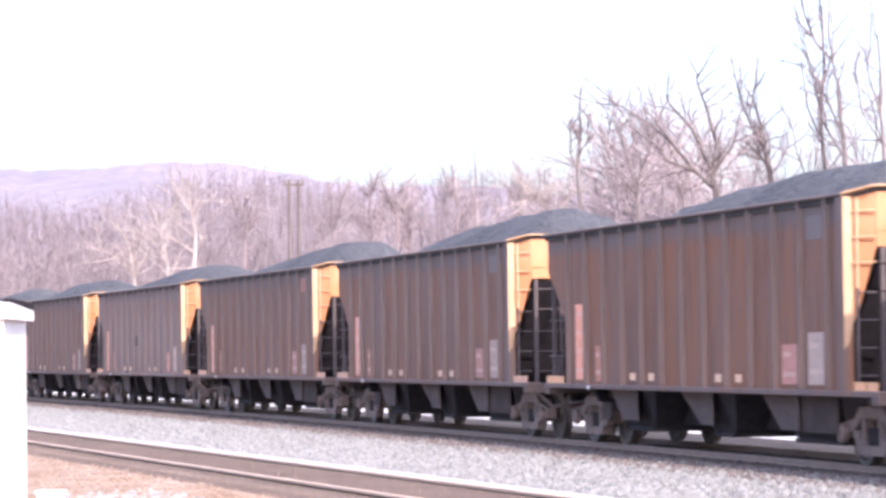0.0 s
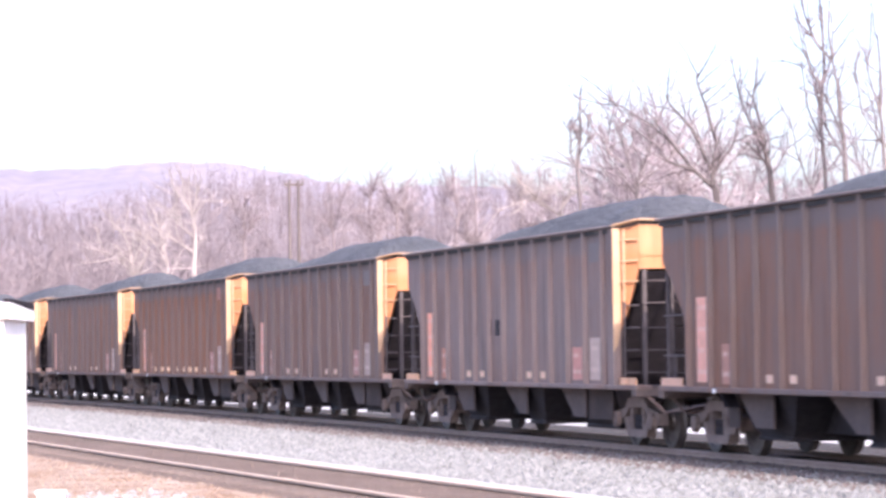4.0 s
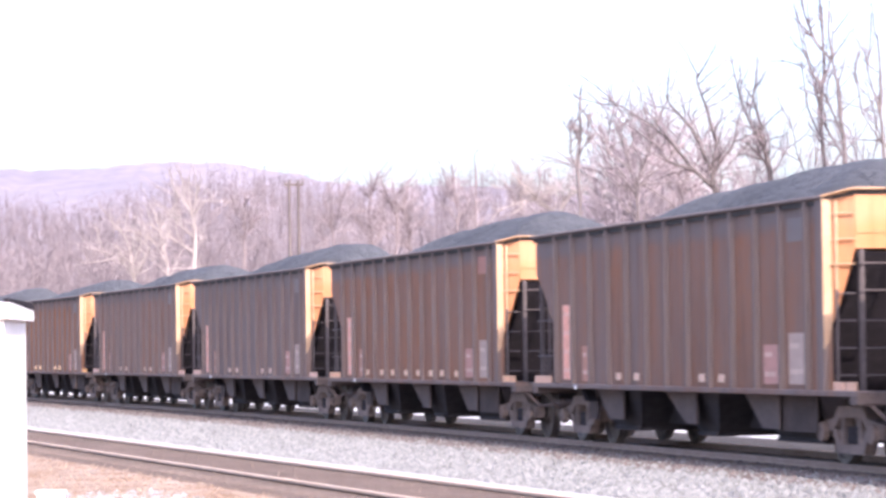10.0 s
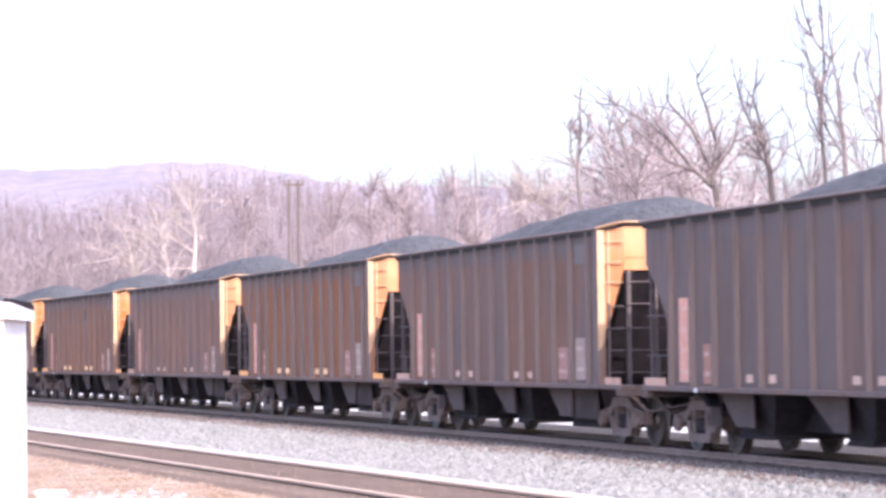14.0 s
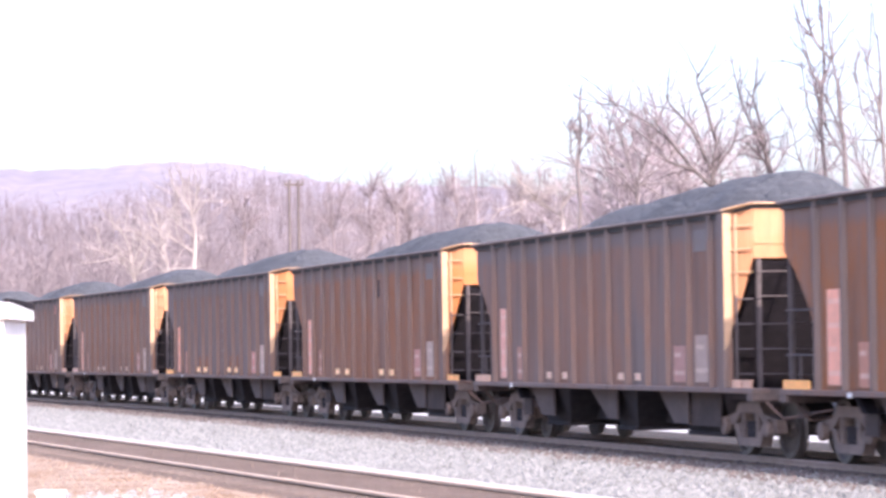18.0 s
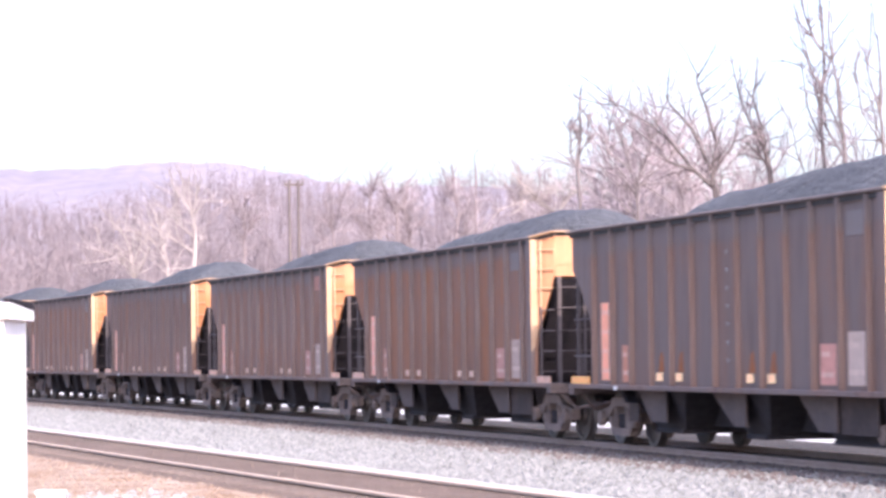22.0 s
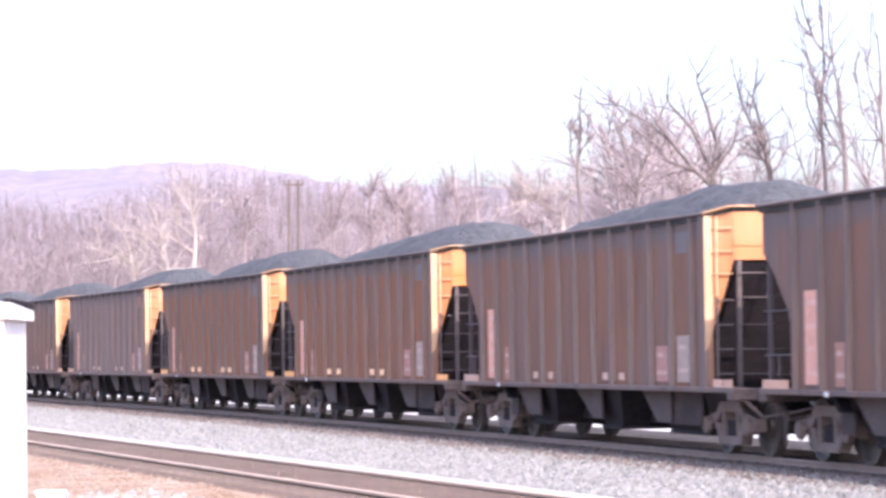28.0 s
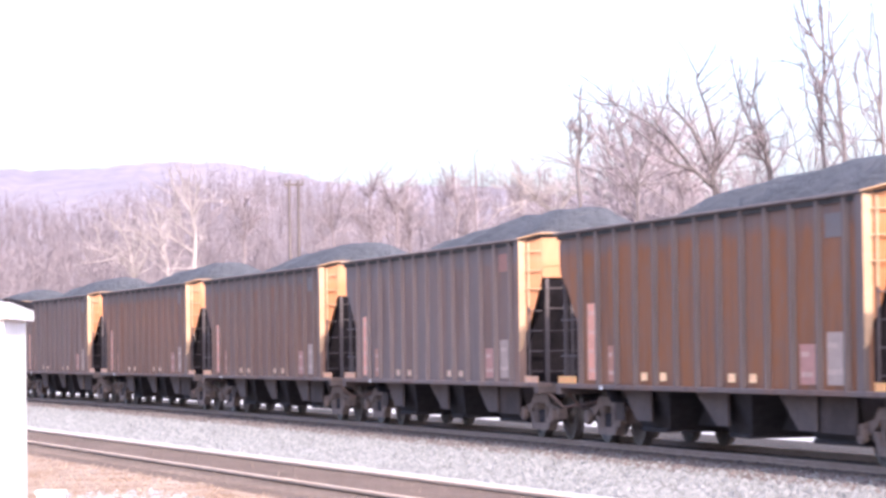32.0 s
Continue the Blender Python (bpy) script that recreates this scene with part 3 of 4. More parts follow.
    part("tag", box(bmesh.new(), -4.95, -4.83, -1.605, -1.587, 0.96, 1.03, 0.004), WHITE_PAINT, car, "white patch for light showing through by the bogie")
    # brake cylinder and rodding
    bm = turned(bmesh.new(), [(0.05, 6.35), (0.17, 6.40), (0.17, 6.95), (0.05, 7.0)], "x", 14, (0, 0.35, 1.35))
    part("brake_cylinder", bm, GRIME, car)
    bm = box(bmesh.new(), -7.05, -6.75, -1.05, -0.80, SILL + 0.10, SILL + 0.36, 0.02)
    turned(bm, [(0.09, 0.0), (0.10, 0.03), (0.10, 0.14), (0.06, 0.17)], "z", 10, (-6.9, -0.92, SILL + 0.34))
    box(bm, -6.94, -6.86, -0.96, -0.88, SILL, SILL + 0.12)
    part("brake_valve", bm, PAINT, car, "grey cast brake valve on the end platform")
    # stencilled panels and reflectors on both sides
    for side in (-1, 1):
        def plate(name, x0, x1, z0, z1, colour, label):
            # the far side repeats the near side, turned half round
            if side > 0:
                x0, x1 = -x1, -x0
            ya, yb = sorted((side * 1.49, side * 1.50))
            p = part(name, box(bmesh.new(), x0, x1, ya, yb, z0, z1), STENCIL, car, label)
            p.color = (*colour, 1)
            rows = int((z1 - z0) / 0.26) if name == "stencil_panel" else 0
            for i in range(rows):
                z = z0 + (z1 - z0) * (i + 0.5) / rows
                ya, yb = sorted((side * 1.50, side * 1.504))
                w = (x1 - x0) * (0.14, 0.40, 0.22)[i % 3]
                part("text_bar", box(bmesh.new(), x0 + 0.05, x1 - w, ya, yb, z - 0.035, z + 0.035), STENCIL, p)
        plate("stencil_panel", -5.90, -5.30, 1.12, 2.42, (0.66, 0.42, 0.34), "faded stencilled data panel")
        plate("stencil_panel", -4.78, -4.36, 1.10, 1.70, (0.45, 0.33, 0.30), "faded small stencilled panel")
        plate("paint_patch", 4.90, 5.56, 3.12, 3.45, (0.40, 0.33, 0.32), "faded square patch")
        plate("stencil_panel", 3.92, 4.50, 1.12, 1.68, (0.52, 0.42, 0.40), "faded stencilled panel")
        plate("stencil_panel", 4.92, 5.56, 1.12, 1.84, (0.62, 0.58, 0.57), "pale stencilled data panel")
        for x in (-2.80, -1.86, 1.27, 2.14):
            plate("reflector", x - 0.13, x + 0.13, 1.13, 1.25, (0.62, 0.44, 0.34), "small pale reflector patch")
        for x0, x1, z0, z1 in ((-7.42, -6.42, SILL + 0.025, SILL + 0.15), (6.72, 7.05, SILL + 0.025, SILL + 0.14), (7.12, 7.5, SILL + 0.025, SILL + 0.14)):
            if side > 0:
                continue
            p = part("sill_marking", box(bmesh.new(), x0, x1, -1.57, -1.55, z0, z1), STENCIL, car, "pale safety marking on the sill")
            p.color = (0.60, 0.40, 0.30, 1)
    coal = new("coal_load", coal_mesh(1))
    coal.parent = car
    coal["label"] = "heaped grey-black coal"
    for x in (-6.15, 6.15):
        build_bogie(car, x)
    return car


# how far each car has rusted, how bright its reflectors are, and the hue of its panels, from the head of the train
CAR_LOOKS = [(0.45, 0.3, 0.3), (0.45, 0.4, 0.5), (0.55, 0.5, 0.8), (0.42, 0.2, 0.5), (0.35, 0.2, 0.4), (0.02, 0.4, 0.9), (0.35, 0.2, 0.4), (0.75, 0.6, 0.5),
             (0.42, 0.2, 0.5), (0.55, 0.4, 0.4), (0.0, 0.1, 0.4), (0.30, 0.1, 0.4), (0.85, 1.0, 0.6), (0.28, 0.2, 0.3), (0.70, 0.9, 0.6), (0.02, 1.0, 1.0),
             (0.62, 0.1, 0.5), (0.40, 0.2, 0.4), (0.30, 0.2, 0.4), (0.55, 0.1, 0.5), (0.80, 0.9, 0.6), (0.95, 0.9, 0.7), (0.0, 0.3, 0.6), (0.30, 0.4, 0.5),
             (0.42, 0.3, 0.4), (0.1, 0.2, 0.5), (0.5, 0.4, 0.4), (0.3, 0.2, 0.3)]
END_HUES = {2: 0.15, 6: 0.5, 7: 0.55, 14: 0.95, 15: 1.0, 16: 0.1, 20: 0.8, 21: 0.6, 22: 0.0}   # how orange the dusty, sunlit-toned end sheets are
FIRST = -6                   # the count of the leading car; car 0 has its last rib at 32.81 m along the line after 7 s
BLEACHED = {5: 0.75, 22: 0.38, 13: 0.15}   # grey cars whose paint has gone pale
HEAPS = {6: (-5.9, -0.4, 4.9), 15: (-4.2, 3.2, 6.6), 18: (-3.5, 1.6, 5.6), 20: (-4.8, 3.4, 6.6), 13: (-3.0, 3.6, 6.7), 2: (-3.1, 3.4, 6.6)}   # foot, crest and end of the heaps that differ


def build_train():
    cars = [build_car()]
    for k in range(1, len(CAR_LOOKS)):
        cars.append(copy_thing(cars[0], pose(0, 0, 0)))
    for k, car in enumerate(cars):
        rust, bright, hue = CAR_LOOKS[k]
        seed = (k * 0.377) % 1.0
        for o in car.children_recursive:
            if o.type != "MESH":
                continue
            kind = o.name.split(".")[0]
            if kind in ("stencil_panel", "paint_patch", "reflector", "sill_marking", "text_bar"):
                w = hue if kind == "stencil_panel" else min(1.0, hue + 0.25) if kind == "text_bar" else bright
                c = Vector((0.66, 0.47, 0.38)).lerp(Vector((1.0, 0.66, 0.38)), w)
                if kind == "stencil_panel":
                    c = Vector((0.70, 0.42, 0.35)).lerp(Vector((1.0, 0.44, 0.28)), w)
                if kind == "stencil_panel" and o.data.vertices[0].co.x > 0:
                    c = Vector((0.36, 0.272, 0.235)).lerp(Vector((0.56, 0.43, 0.36)), w)
                    if o.data.vertices[0].co.x < 4.6:
                        c = Vector((0.36, 0.225, 0.200)).lerp(Vector((0.62, 0.30, 0.24)), w)
                if kind == "paint_patch":
                    c = Vector((0.40, 0.20, 0.16)) if k in (4, 7, 9, 17, 22) else Vector((0.195, 0.175, 0.172))
                # the orange tint of sill markings stands for sun on the end sill
                if kind == "sill_marking":
                    c = Vector((0.60, 0.40, 0.33)).lerp(Vector((1.0, 0.50, 0.17)), w)
                if kind == "stencil_panel" and o.data.vertices[0].co.x < 0 and o.dimensions.z < 0.8:
                    c *= 0.55
                if kind == "text_bar":
                    c = Vector(o.parent.color[:3]).lerp(Vector((0.8, 0.62, 0.52)), 0.4)
                o.color = (*c, 1)
            else:
                o.color = (rust if kind in ("side_sheet", "end_panel") else rust * 0.2 - 0.12, seed, BLEACHED.get(k, 0.0), 1)
            if o.data.materials and o.data.materials[0] == SUNLIT_END_PAINT:
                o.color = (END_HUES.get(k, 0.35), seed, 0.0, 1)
            if kind == "reflector" and bright > 0.5:
                # bright reflectors get added wedges that face forward to catch the sun
                vs = o.data.vertices
                x0, x1 = min(v.co.x for v in vs) + 0.06, max(v.co.x for v in vs) - 0.06
                y0 = max((v.co.y for v in vs), key=abs)
                turn = 1 if y0 < 0 else -1
                bm = bmesh.new()
                prism(bm, [(x0, y0, 1.13), (x1, y0, 1.13), (x0, y0 - turn * 0.06, 1.13)], (0, 0, 0.13))
                o.data = mesh_of("reflector", bm, STENCIL)
            if kind == "coal_load":
                o.data = coal_mesh(k + 2, *HEAPS.get(k, (-3.5 + 0.25 * math.sin(k * 2.3), 3.6 + 0.4 * math.sin(k * 1.7), 6.7)))
        tone = "rust-brown" if rust > 0.6 else "grey" if rust < 0.1 else "grey-brown"
        if k == 5:
            # one grey car carries a few dark stencil marks in the middle of its side
            for x in (-2.3, -1.3, -0.75):
                m = part("stencil_mark", box(bmesh.new(), x - 0.13, x + 0.13, -1.504, -1.49, 1.92, 2.22), UNDER, car, "dark stencil mark")
        if k in (7, 9):
            # these cars carry a reflector in most bays
            ref = next(o for o in car.children if o.name.split(".")[0] == "reflector" and o.data.vertices[0].co.y < 0)
            for x in (-4.05, -0.72, 0.27, 3.22):
                p = part("reflector", box(bmesh.new(), x - 0.12, x + 0.12, -1.50, -1.49, 1.13, 1.25), STENCIL, car)
                p.color = ref.color
        if k == 14:
            # two dark smears under the top rail
            for x, z in ((-3.45, 2.95), (0.95, 3.05)):
                part("grime_smear", box(bmesh.new(), x - 0.09, x + 0.09, -1.495, -1.49, z - 0.22, z + 0.16), RUSTY_DARK, car, "dark smear of grime")
        if k == 15:
            # a seam of pale rivets, and rust that has run over the reflectors
            for i in range(7):
                part("rivet", turned(bmesh.new(), [(0.035, 0.0), (0.03, -0.012)], "y", 8, (0.25, -1.49, 1.45 + 0.27 * i)), HOSE, car)
            for x in (-2.80, -1.86, 1.27, 2.14):
                bm = bmesh.new()
                prism(bm, [(x - 0.15, -1.494, 1.27), (x + 0.13, -1.494, 1.27), (x + 0.05, -1.494, 1.60), (x - 0.06, -1.494, 1.54)], (0, 0.003, 0))
                part("rust_run", bm, RUST_RUN, car, "orange run of rust")
        car["label"] = f"{tone} weathered ribbed steel hopper car heaped with coal"
        c = ride(k, 0.0)
        car.matrix_basis = c
    return cars


def travelled(t):
    u = t - 7.0
    return 3.676e-5 * u ** 3 - 1.0487e-3 * u ** 2 + 9.641 * u - 0.016


def ride(k, t):
    """The pose of car k of the train after t seconds: both bogies stand on the line."""
    s = 32.94 - 16.2 * (k + FIRST) + travelled(t) - 6.1
    a, b = on_line(s - 6.15), on_line(s + 6.15)
    d = b - a
    return Matrix.Translation((a + b) / 2) @ pose(0, 0, 0, 0, 0, math.degrees(math.atan2(d.y, d.x)))


TRAIN = build_train()


# ---- white trackside cabinet ----
def build_cabinet():
    cab = new("equipment_cabinet")
    cab.matrix_basis = pose(-5.31, 30.0, -0.35)
    tagged(cab, "white painted metal trackside cabinet with overhanging roof", "cabinet")
    part("plinth", box(bmesh.new(), -1.02, 1.02, -0.82, 0.82, 0.0, 0.12, 0.01), TAN_BALLAST, cab, "concrete plinth")
    part("body", box(bmesh.new(), -0.98, 0.98, -0.78, 0.78, 0.12, 2.36, 0.012), WHITE_PAINT, cab)
    bm = bmesh.new()
    prism(bm, [(-1.05, y, z) for y, z in ((-0.86, 2.36), (0.86, 2.36), (0.88, 2.38), (0.88, 2.43), (0.84, 2.468), (-0.84, 2.53), (-0.88, 2.50), (-0.88, 2.38))], (2.10, 0, 0))
    part("roof", bm, WHITE_PAINT, cab)
    bm = bmesh.new()
    prism(bm, [(0.99, y, z) for y, z in ((-0.86, 2.531), (0.86, 2.462), (0.90, 2.49), (0.80, 2.545), (-0.86, 2.565))], (0.06, 0, 0))
    part("roof_edge", bm, BLACK_SHADE_AND_SEAL, cab, "dark seal strip along the roof edge")
    door = part("door", box(bmesh.new(), -0.55, 0.35, -0.80, -0.782, 0.25, 2.25, 0.006), WHITE_PAINT, cab)
    part("handle", box(bmesh.new(), 0.22, 0.26, -0.84, -0.80, 1.15, 1.33, 0.006), DARK_TRIM_AND_SHADE, door)


def build_small_box():
    b = new("junction_box")
    b.matrix_basis = pose(-3.98, 30.0, -0.35)
    tagged(b, "small white metal junction box on the ground", "box")
    part("body", box(bmesh.new(), -0.13, 0.13, -0.10, 0.10, 0.0, 0.60, 0.01), WHITE_PAINT, b)
    part("lid", box(bmesh.new(), -0.145, 0.145, -0.115, 0.115, 0.60, 0.64, 0.008), WHITE_PAINT, b)


build_cabinet()
build_small_box()


# ---- trees ----
def tube(verts, faces, pts, r0, r1, n=4):
    """A tapering branch through the points."""
    start = len(verts)
    k = len(pts)
    for i, p in enumerate(pts):
        a = pts[max(0, i - 1)]
        b = pts[min(k - 1, i + 1)]
        d = (b - a).normalized()
        u = d.cross(Vector((0.31, 0.87, 0.38))).normalized()
        v = d.cross(u)
        r = r0 + (r1 - r0) * i / (k - 1)
        for j in range(n):
            ang = 2 * math.pi * j / n
            verts.append(p + u * (r * math.cos(ang)) + v * (r * math.sin(ang)))
    for i in range(k - 1):
        for j in range(n):
            a, b = start + i * n + j, start + i * n + (j + 1) % n
            faces.append((a, b, b + n, a + n))


def wander(p, d, length, steps, rnd, bend=0.25, lift=0.06):
    pts = [p.copy()]
    for _ in range(steps):
        d = (d + Vector((rnd.gauss(0, bend), rnd.gauss(0, bend), rnd.gauss(0, bend) * 0.7 + lift))).normalized()
        p = p + d * (length / steps)
        pts.append(p.copy())
    return pts


def sprout(verts, faces, pts, r, rnd, count, length, level, n=3):
    """Side branches along a limb, and twigs on them."""
    for _ in range(count):
        i = rnd.randrange(1, len(pts))
        f = rnd.random()
        p = pts[i - 1].lerp(pts[i], f)
        axis = (pts[i] - pts[i - 1]).normalized()
        d = (axis * rnd.uniform(0.3, 0.9) + Vector((rnd.gauss(0, 0.7), rnd.gauss(0, 0.7), rnd.gauss(0.25, 0.5)))).normalized()
        le = length * rnd.uniform(0.5, 1.2)
        br = wander(p, d, le, 3, rnd)
        tube(verts, faces, br, r, r * 0.4, n)
        if level > 0:
            sprout(verts, faces, br, r * 0.5, rnd, max(3, count // 3), length * 0.5, level - 1, n)


def bare_tree(base, limbs, seed, radius, twigs, twig_len, bark, label, level=1, fine=0.013):
    """A leafless tree: limbs are chains of (across, up) from its foot, the first is the trunk."""
    rnd = random.Random(seed)
    tree = new("bare_tree")
    tree.matrix_basis = pose(*base)
    tagged(tree, label, "tree", "bare trees beyond the line")
    verts, faces, tv, tf = [], [], [], []
    grown = []
    for q, limb in enumerate(limbs):
        depth = rnd.uniform(-0.35, 0.35) if q else 0.0
        pts = [Vector((a, depth * i, b)) for i, (a, b) in enumerate(limb)]
        if grown:
            # a limb springs from the nearest point of what has grown already
            foot = min(grown, key=lambda v: (v.x - pts[0].x) ** 2 + (v.z - pts[0].z) ** 2)
            pts = [foot.copy()] + [p + Vector((0, foot.y, 0)) for p in pts[1:]]
        smooth = []
        for a, b in zip(pts, pts[1:]):
            for s in (0.0, 0.5):
                smooth.append(a.lerp(b, s) + Vector((rnd.gauss(0, 0.04), rnd.gauss(0, 0.04), 0)))
        smooth.append(pts[-1])
        for a, b in zip(smooth, smooth[1:]):
            grown += [a, a.lerp(b, 0.33), a.lerp(b, 0.66)]
        r0 = radius if q == 0 else radius * 0.36
        tube(verts, faces, smooth, r0, r0 * 0.42 if q == 0 else 0.02, 6)
        stem = smooth if q else smooth[len(smooth) // 3:]
        for _ in range(max(4, twigs // 4)):
            i = rnd.randrange(1, len(stem))
            axis = (stem[i] - stem[i - 1]).normalized()
            d = (axis * rnd.uniform(0.4, 1.0) + Vector((rnd.gauss(0, 0.6), rnd.gauss(0, 0.5), rnd.gauss(0.2, 0.35)))).normalized()
            arm = wander(stem[i - 1].lerp(stem[i], rnd.random()), d, twig_len * rnd.uniform(0.9, 1.8), 4, rnd, 0.22)
            tube(verts, faces, arm, 0.030, 0.012, 4)
            sprout(tv, tf, arm, fine, rnd, 9, twig_len * 0.55, 0)
        sprout(tv, tf, stem, fine, rnd, twigs // 2, twig_len * 0.8, level)
    trunk = quick_mesh("trunk", verts, faces, bark, tree)
    trunk["label"] = "bare trunk and limbs"
    crown = quick_mesh("crown", tv, tf, TWIG if bark is not PALE_BARK else PALE_BARK, tree)
    crown["label"] = "fine leafless twigs"
    return tree


bare_tree((10.27, 110, -0.4), [[(0.0, 0.0), (-0.06, 6.13), (-0.19, 8.26)], [(-0.19, 8.26), (-1.05, 8.75), (-1.57, 9.45), (-2.41, 10.29), (-3.45, 10.98), (-4.33, 11.41)], [(-0.19, 8.26), (-0.1, 9.68), (-0.36, 10.94), (-0.73, 11.99), (-0.86, 12.58)], [(-0.15, 8.64), (-0.73, 9.69), (-1.46, 10.64), (-1.99, 11.38)], [(-0.19, 8.32), (0.42, 9.42), (0.77, 10.09)], [(-0.94, 8.69), (-1.78, 8.97), (-2.61, 9.92)]], 3, 0.25, 34, 1.2, DARK_BARK, "leafless tree with long leaning limbs behind the line", 1, 0.013)
bare_tree((12.52, 112, -0.4), [[(0.0, 0.0), (0.0, 6.6), (-0.21, 8.73), (-0.43, 10.01)], [(-0.43, 10.01), (-0.64, 11.51), (-0.47, 13.1)], [(-0.34, 9.59), (-0.89, 10.55), (-1.28, 11.62), (-1.62, 13.05)], [(-0.26, 8.95), (-1.11, 9.81)]], 5, 0.18, 34, 1.0, DARK_BARK, "leafless grey-barked tree behind the railway line", 1, 0.013)
bare_tree((14.7, 108, -0.4), [[(0.0, 0.0), (0.0, 6.82), (-0.08, 9.28), (-0.21, 10.93)], [(-0.21, 10.93), (-0.41, 12.57), (-0.45, 14.63), (-0.51, 15.45)], [(-0.12, 9.69), (-0.72, 11.14), (-1.23, 12.17), (-1.64, 14.23)], [(-0.41, 12.57), (-1.13, 13.4), (-1.4, 15.05)], [(-0.62, 8.67), (-0.92, 10.52), (-0.82, 11.76)]], 7, 0.14, 26, 1.0, BARK, "leafless grey-barked tree behind the railway line", 1, 0.013)
bare_tree((14.05, 109, -0.4), [[(0.0, 0.0), (0.05, 7.2), (-0.06, 9.9), (0.05, 12.4), (-0.08, 14.9)], [(0.0, 9.4), (-0.55, 10.9), (-0.75, 12.6)], [(0.0, 10.6), (-0.42, 12.2), (-0.85, 13.9), (-0.95, 14.8)], [(0.02, 11.6), (0.35, 12.9), (0.30, 14.3)]], 8, 0.10, 16, 0.9, BARK, "slender leafless tree with pale twigs behind the line", 1, 0.013)
bare_tree((15.79, 105, -0.4), [[(0.0, 0.0), (-0.06, 6.67), (-0.18, 10.26), (-0.3, 13.06)], [(-0.18, 10.26), (-0.7, 11.87), (-0.46, 13.86)], [(-0.1, 9.06), (-0.9, 10.27), (-1.2, 11.67)]], 9, 0.08, 20, 1.0, BARK, "leafless grey-barked tree behind the railway line", 1, 0.013)
bare_tree((5.52, 118, -0.4), [[(0.0, 0.0), (-0.04, 6.49), (-0.09, 9.18), (-0.04, 10.75), (0.02, 12.21)], [(-0.09, 8.96), (-0.4, 9.86), (-0.45, 11.09)], [(-0.07, 9.63), (0.27, 10.3), (0.34, 11.42)], [(-0.04, 10.3), (-0.34, 10.87)]], 11, 0.09, 40, 0.45, BARK, "thin leafless tree with short twigs", 1, 0.013)
bare_tree((7.9, 120, -0.4), [[(0.0, 0.0), (0.0, 6.53), (-0.05, 8.59)], [(-0.05, 8.59), (-0.46, 9.96), (-0.8, 11.11)], [(-0.05, 8.59), (0.46, 9.95), (0.8, 11.2)], [(-0.05, 8.36), (-1.03, 9.28), (-1.25, 10.43)], [(-0.05, 8.59), (1.37, 9.71), (1.94, 11.07)]], 13, 0.12, 40, 1.6, BARK, "dense leafless thicket of pinkish twigs", 1, 0.012)
bare_tree((10.13, 125, -0.4), [[(0.0, 0.0), (0.0, 6.7), (-0.05, 8.6)], [(-0.05, 8.6), (-0.71, 10.03), (-1.19, 10.99)], [(-0.05, 8.6), (0.71, 10.02), (1.07, 11.2)], [(-0.05, 8.48), (1.54, 9.29), (2.38, 10.23)]], 15, 0.12, 36, 1.6, BARK, "dense leafless thicket of pinkish twigs", 1, 0.012)
bare_tree((4.97, 130, -0.4), [[(0.0, 0.0), (0.37, 6.7), (0.25, 8.13)], [(0.25, 8.13), (-0.87, 8.69), (-1.73, 8.4), (-2.6, 8.17)], [(0.25, 8.13), (-1.36, 8.82), (-2.1, 9.2)], [(0.25, 8.13), (0.62, 8.8), (1.24, 9.04)], [(-0.62, 8.64), (-1.24, 9.14)]], 17, 0.15, 26, 1.2, PALE_BARK, "pale leafless tree with low arching limbs", 1, 0.013)
bare_tree((-12.52, 150, -0.4), [[(0.0, 0.0), (0.03, 6.49), (-0.03, 8.49), (-0.2, 9.35)], [(-0.2, 9.35), (-0.71, 9.92), (-1.28, 10.5)], [(-0.14, 9.06), (0.14, 9.91), (0.09, 10.77)], [(-0.03, 7.92), (-1.0, 8.93), (-1.28, 9.36)], [(0.0, 7.06), (-1.28, 7.94), (-2.2, 8.52)]], 19, 0.15, 24, 1.5, PALE_BARK, "pale-barked leafless sycamore behind the line", 1, 0.013)
bare_tree((-15.45, 148, -0.4), [[(0.0, 0.0), (0.03, 5.63), (-0.03, 6.25)], [(-0.03, 6.25), (-0.84, 6.9), (-1.83, 7.34)], [(-0.03, 6.25), (-0.28, 7.6), (-0.84, 8.59)], [(-0.03, 6.05), (0.84, 7.31), (0.14, 8.02)]], 21, 0.13, 26, 1.4, PALE_BARK, "pale-barked leafless sycamore behind the line", 1, 0.013)
bare_tree((-13.68, 148, -0.4), [[(0.0, 0.0), (0.0, 5.89), (-0.06, 6.59)], [(-0.06, 6.59), (-0.65, 7.44), (-1.21, 8.29)], [(-0.06, 6.59), (-0.37, 7.86), (-0.51, 8.57)]], 23, 0.11, 22, 1.2, PALE_BARK, "pale-barked leafless sycamore behind the line", 1, 0.013)
bare_tree((14.02, 135, -0.4), [[(0.0, 0.0), (0.13, 6.77), (0.0, 9.09)], [(0.0, 8.96), (-0.77, 10.12), (-1.28, 11.1)], [(0.0, 8.96), (0.39, 10.37), (0.26, 11.39)], [(0.0, 8.83), (1.16, 10.1), (1.67, 11.07)]], 33, 0.09, 30, 1.4, BARK, "dense leafless thicket of pinkish twigs", 1, 0.013)
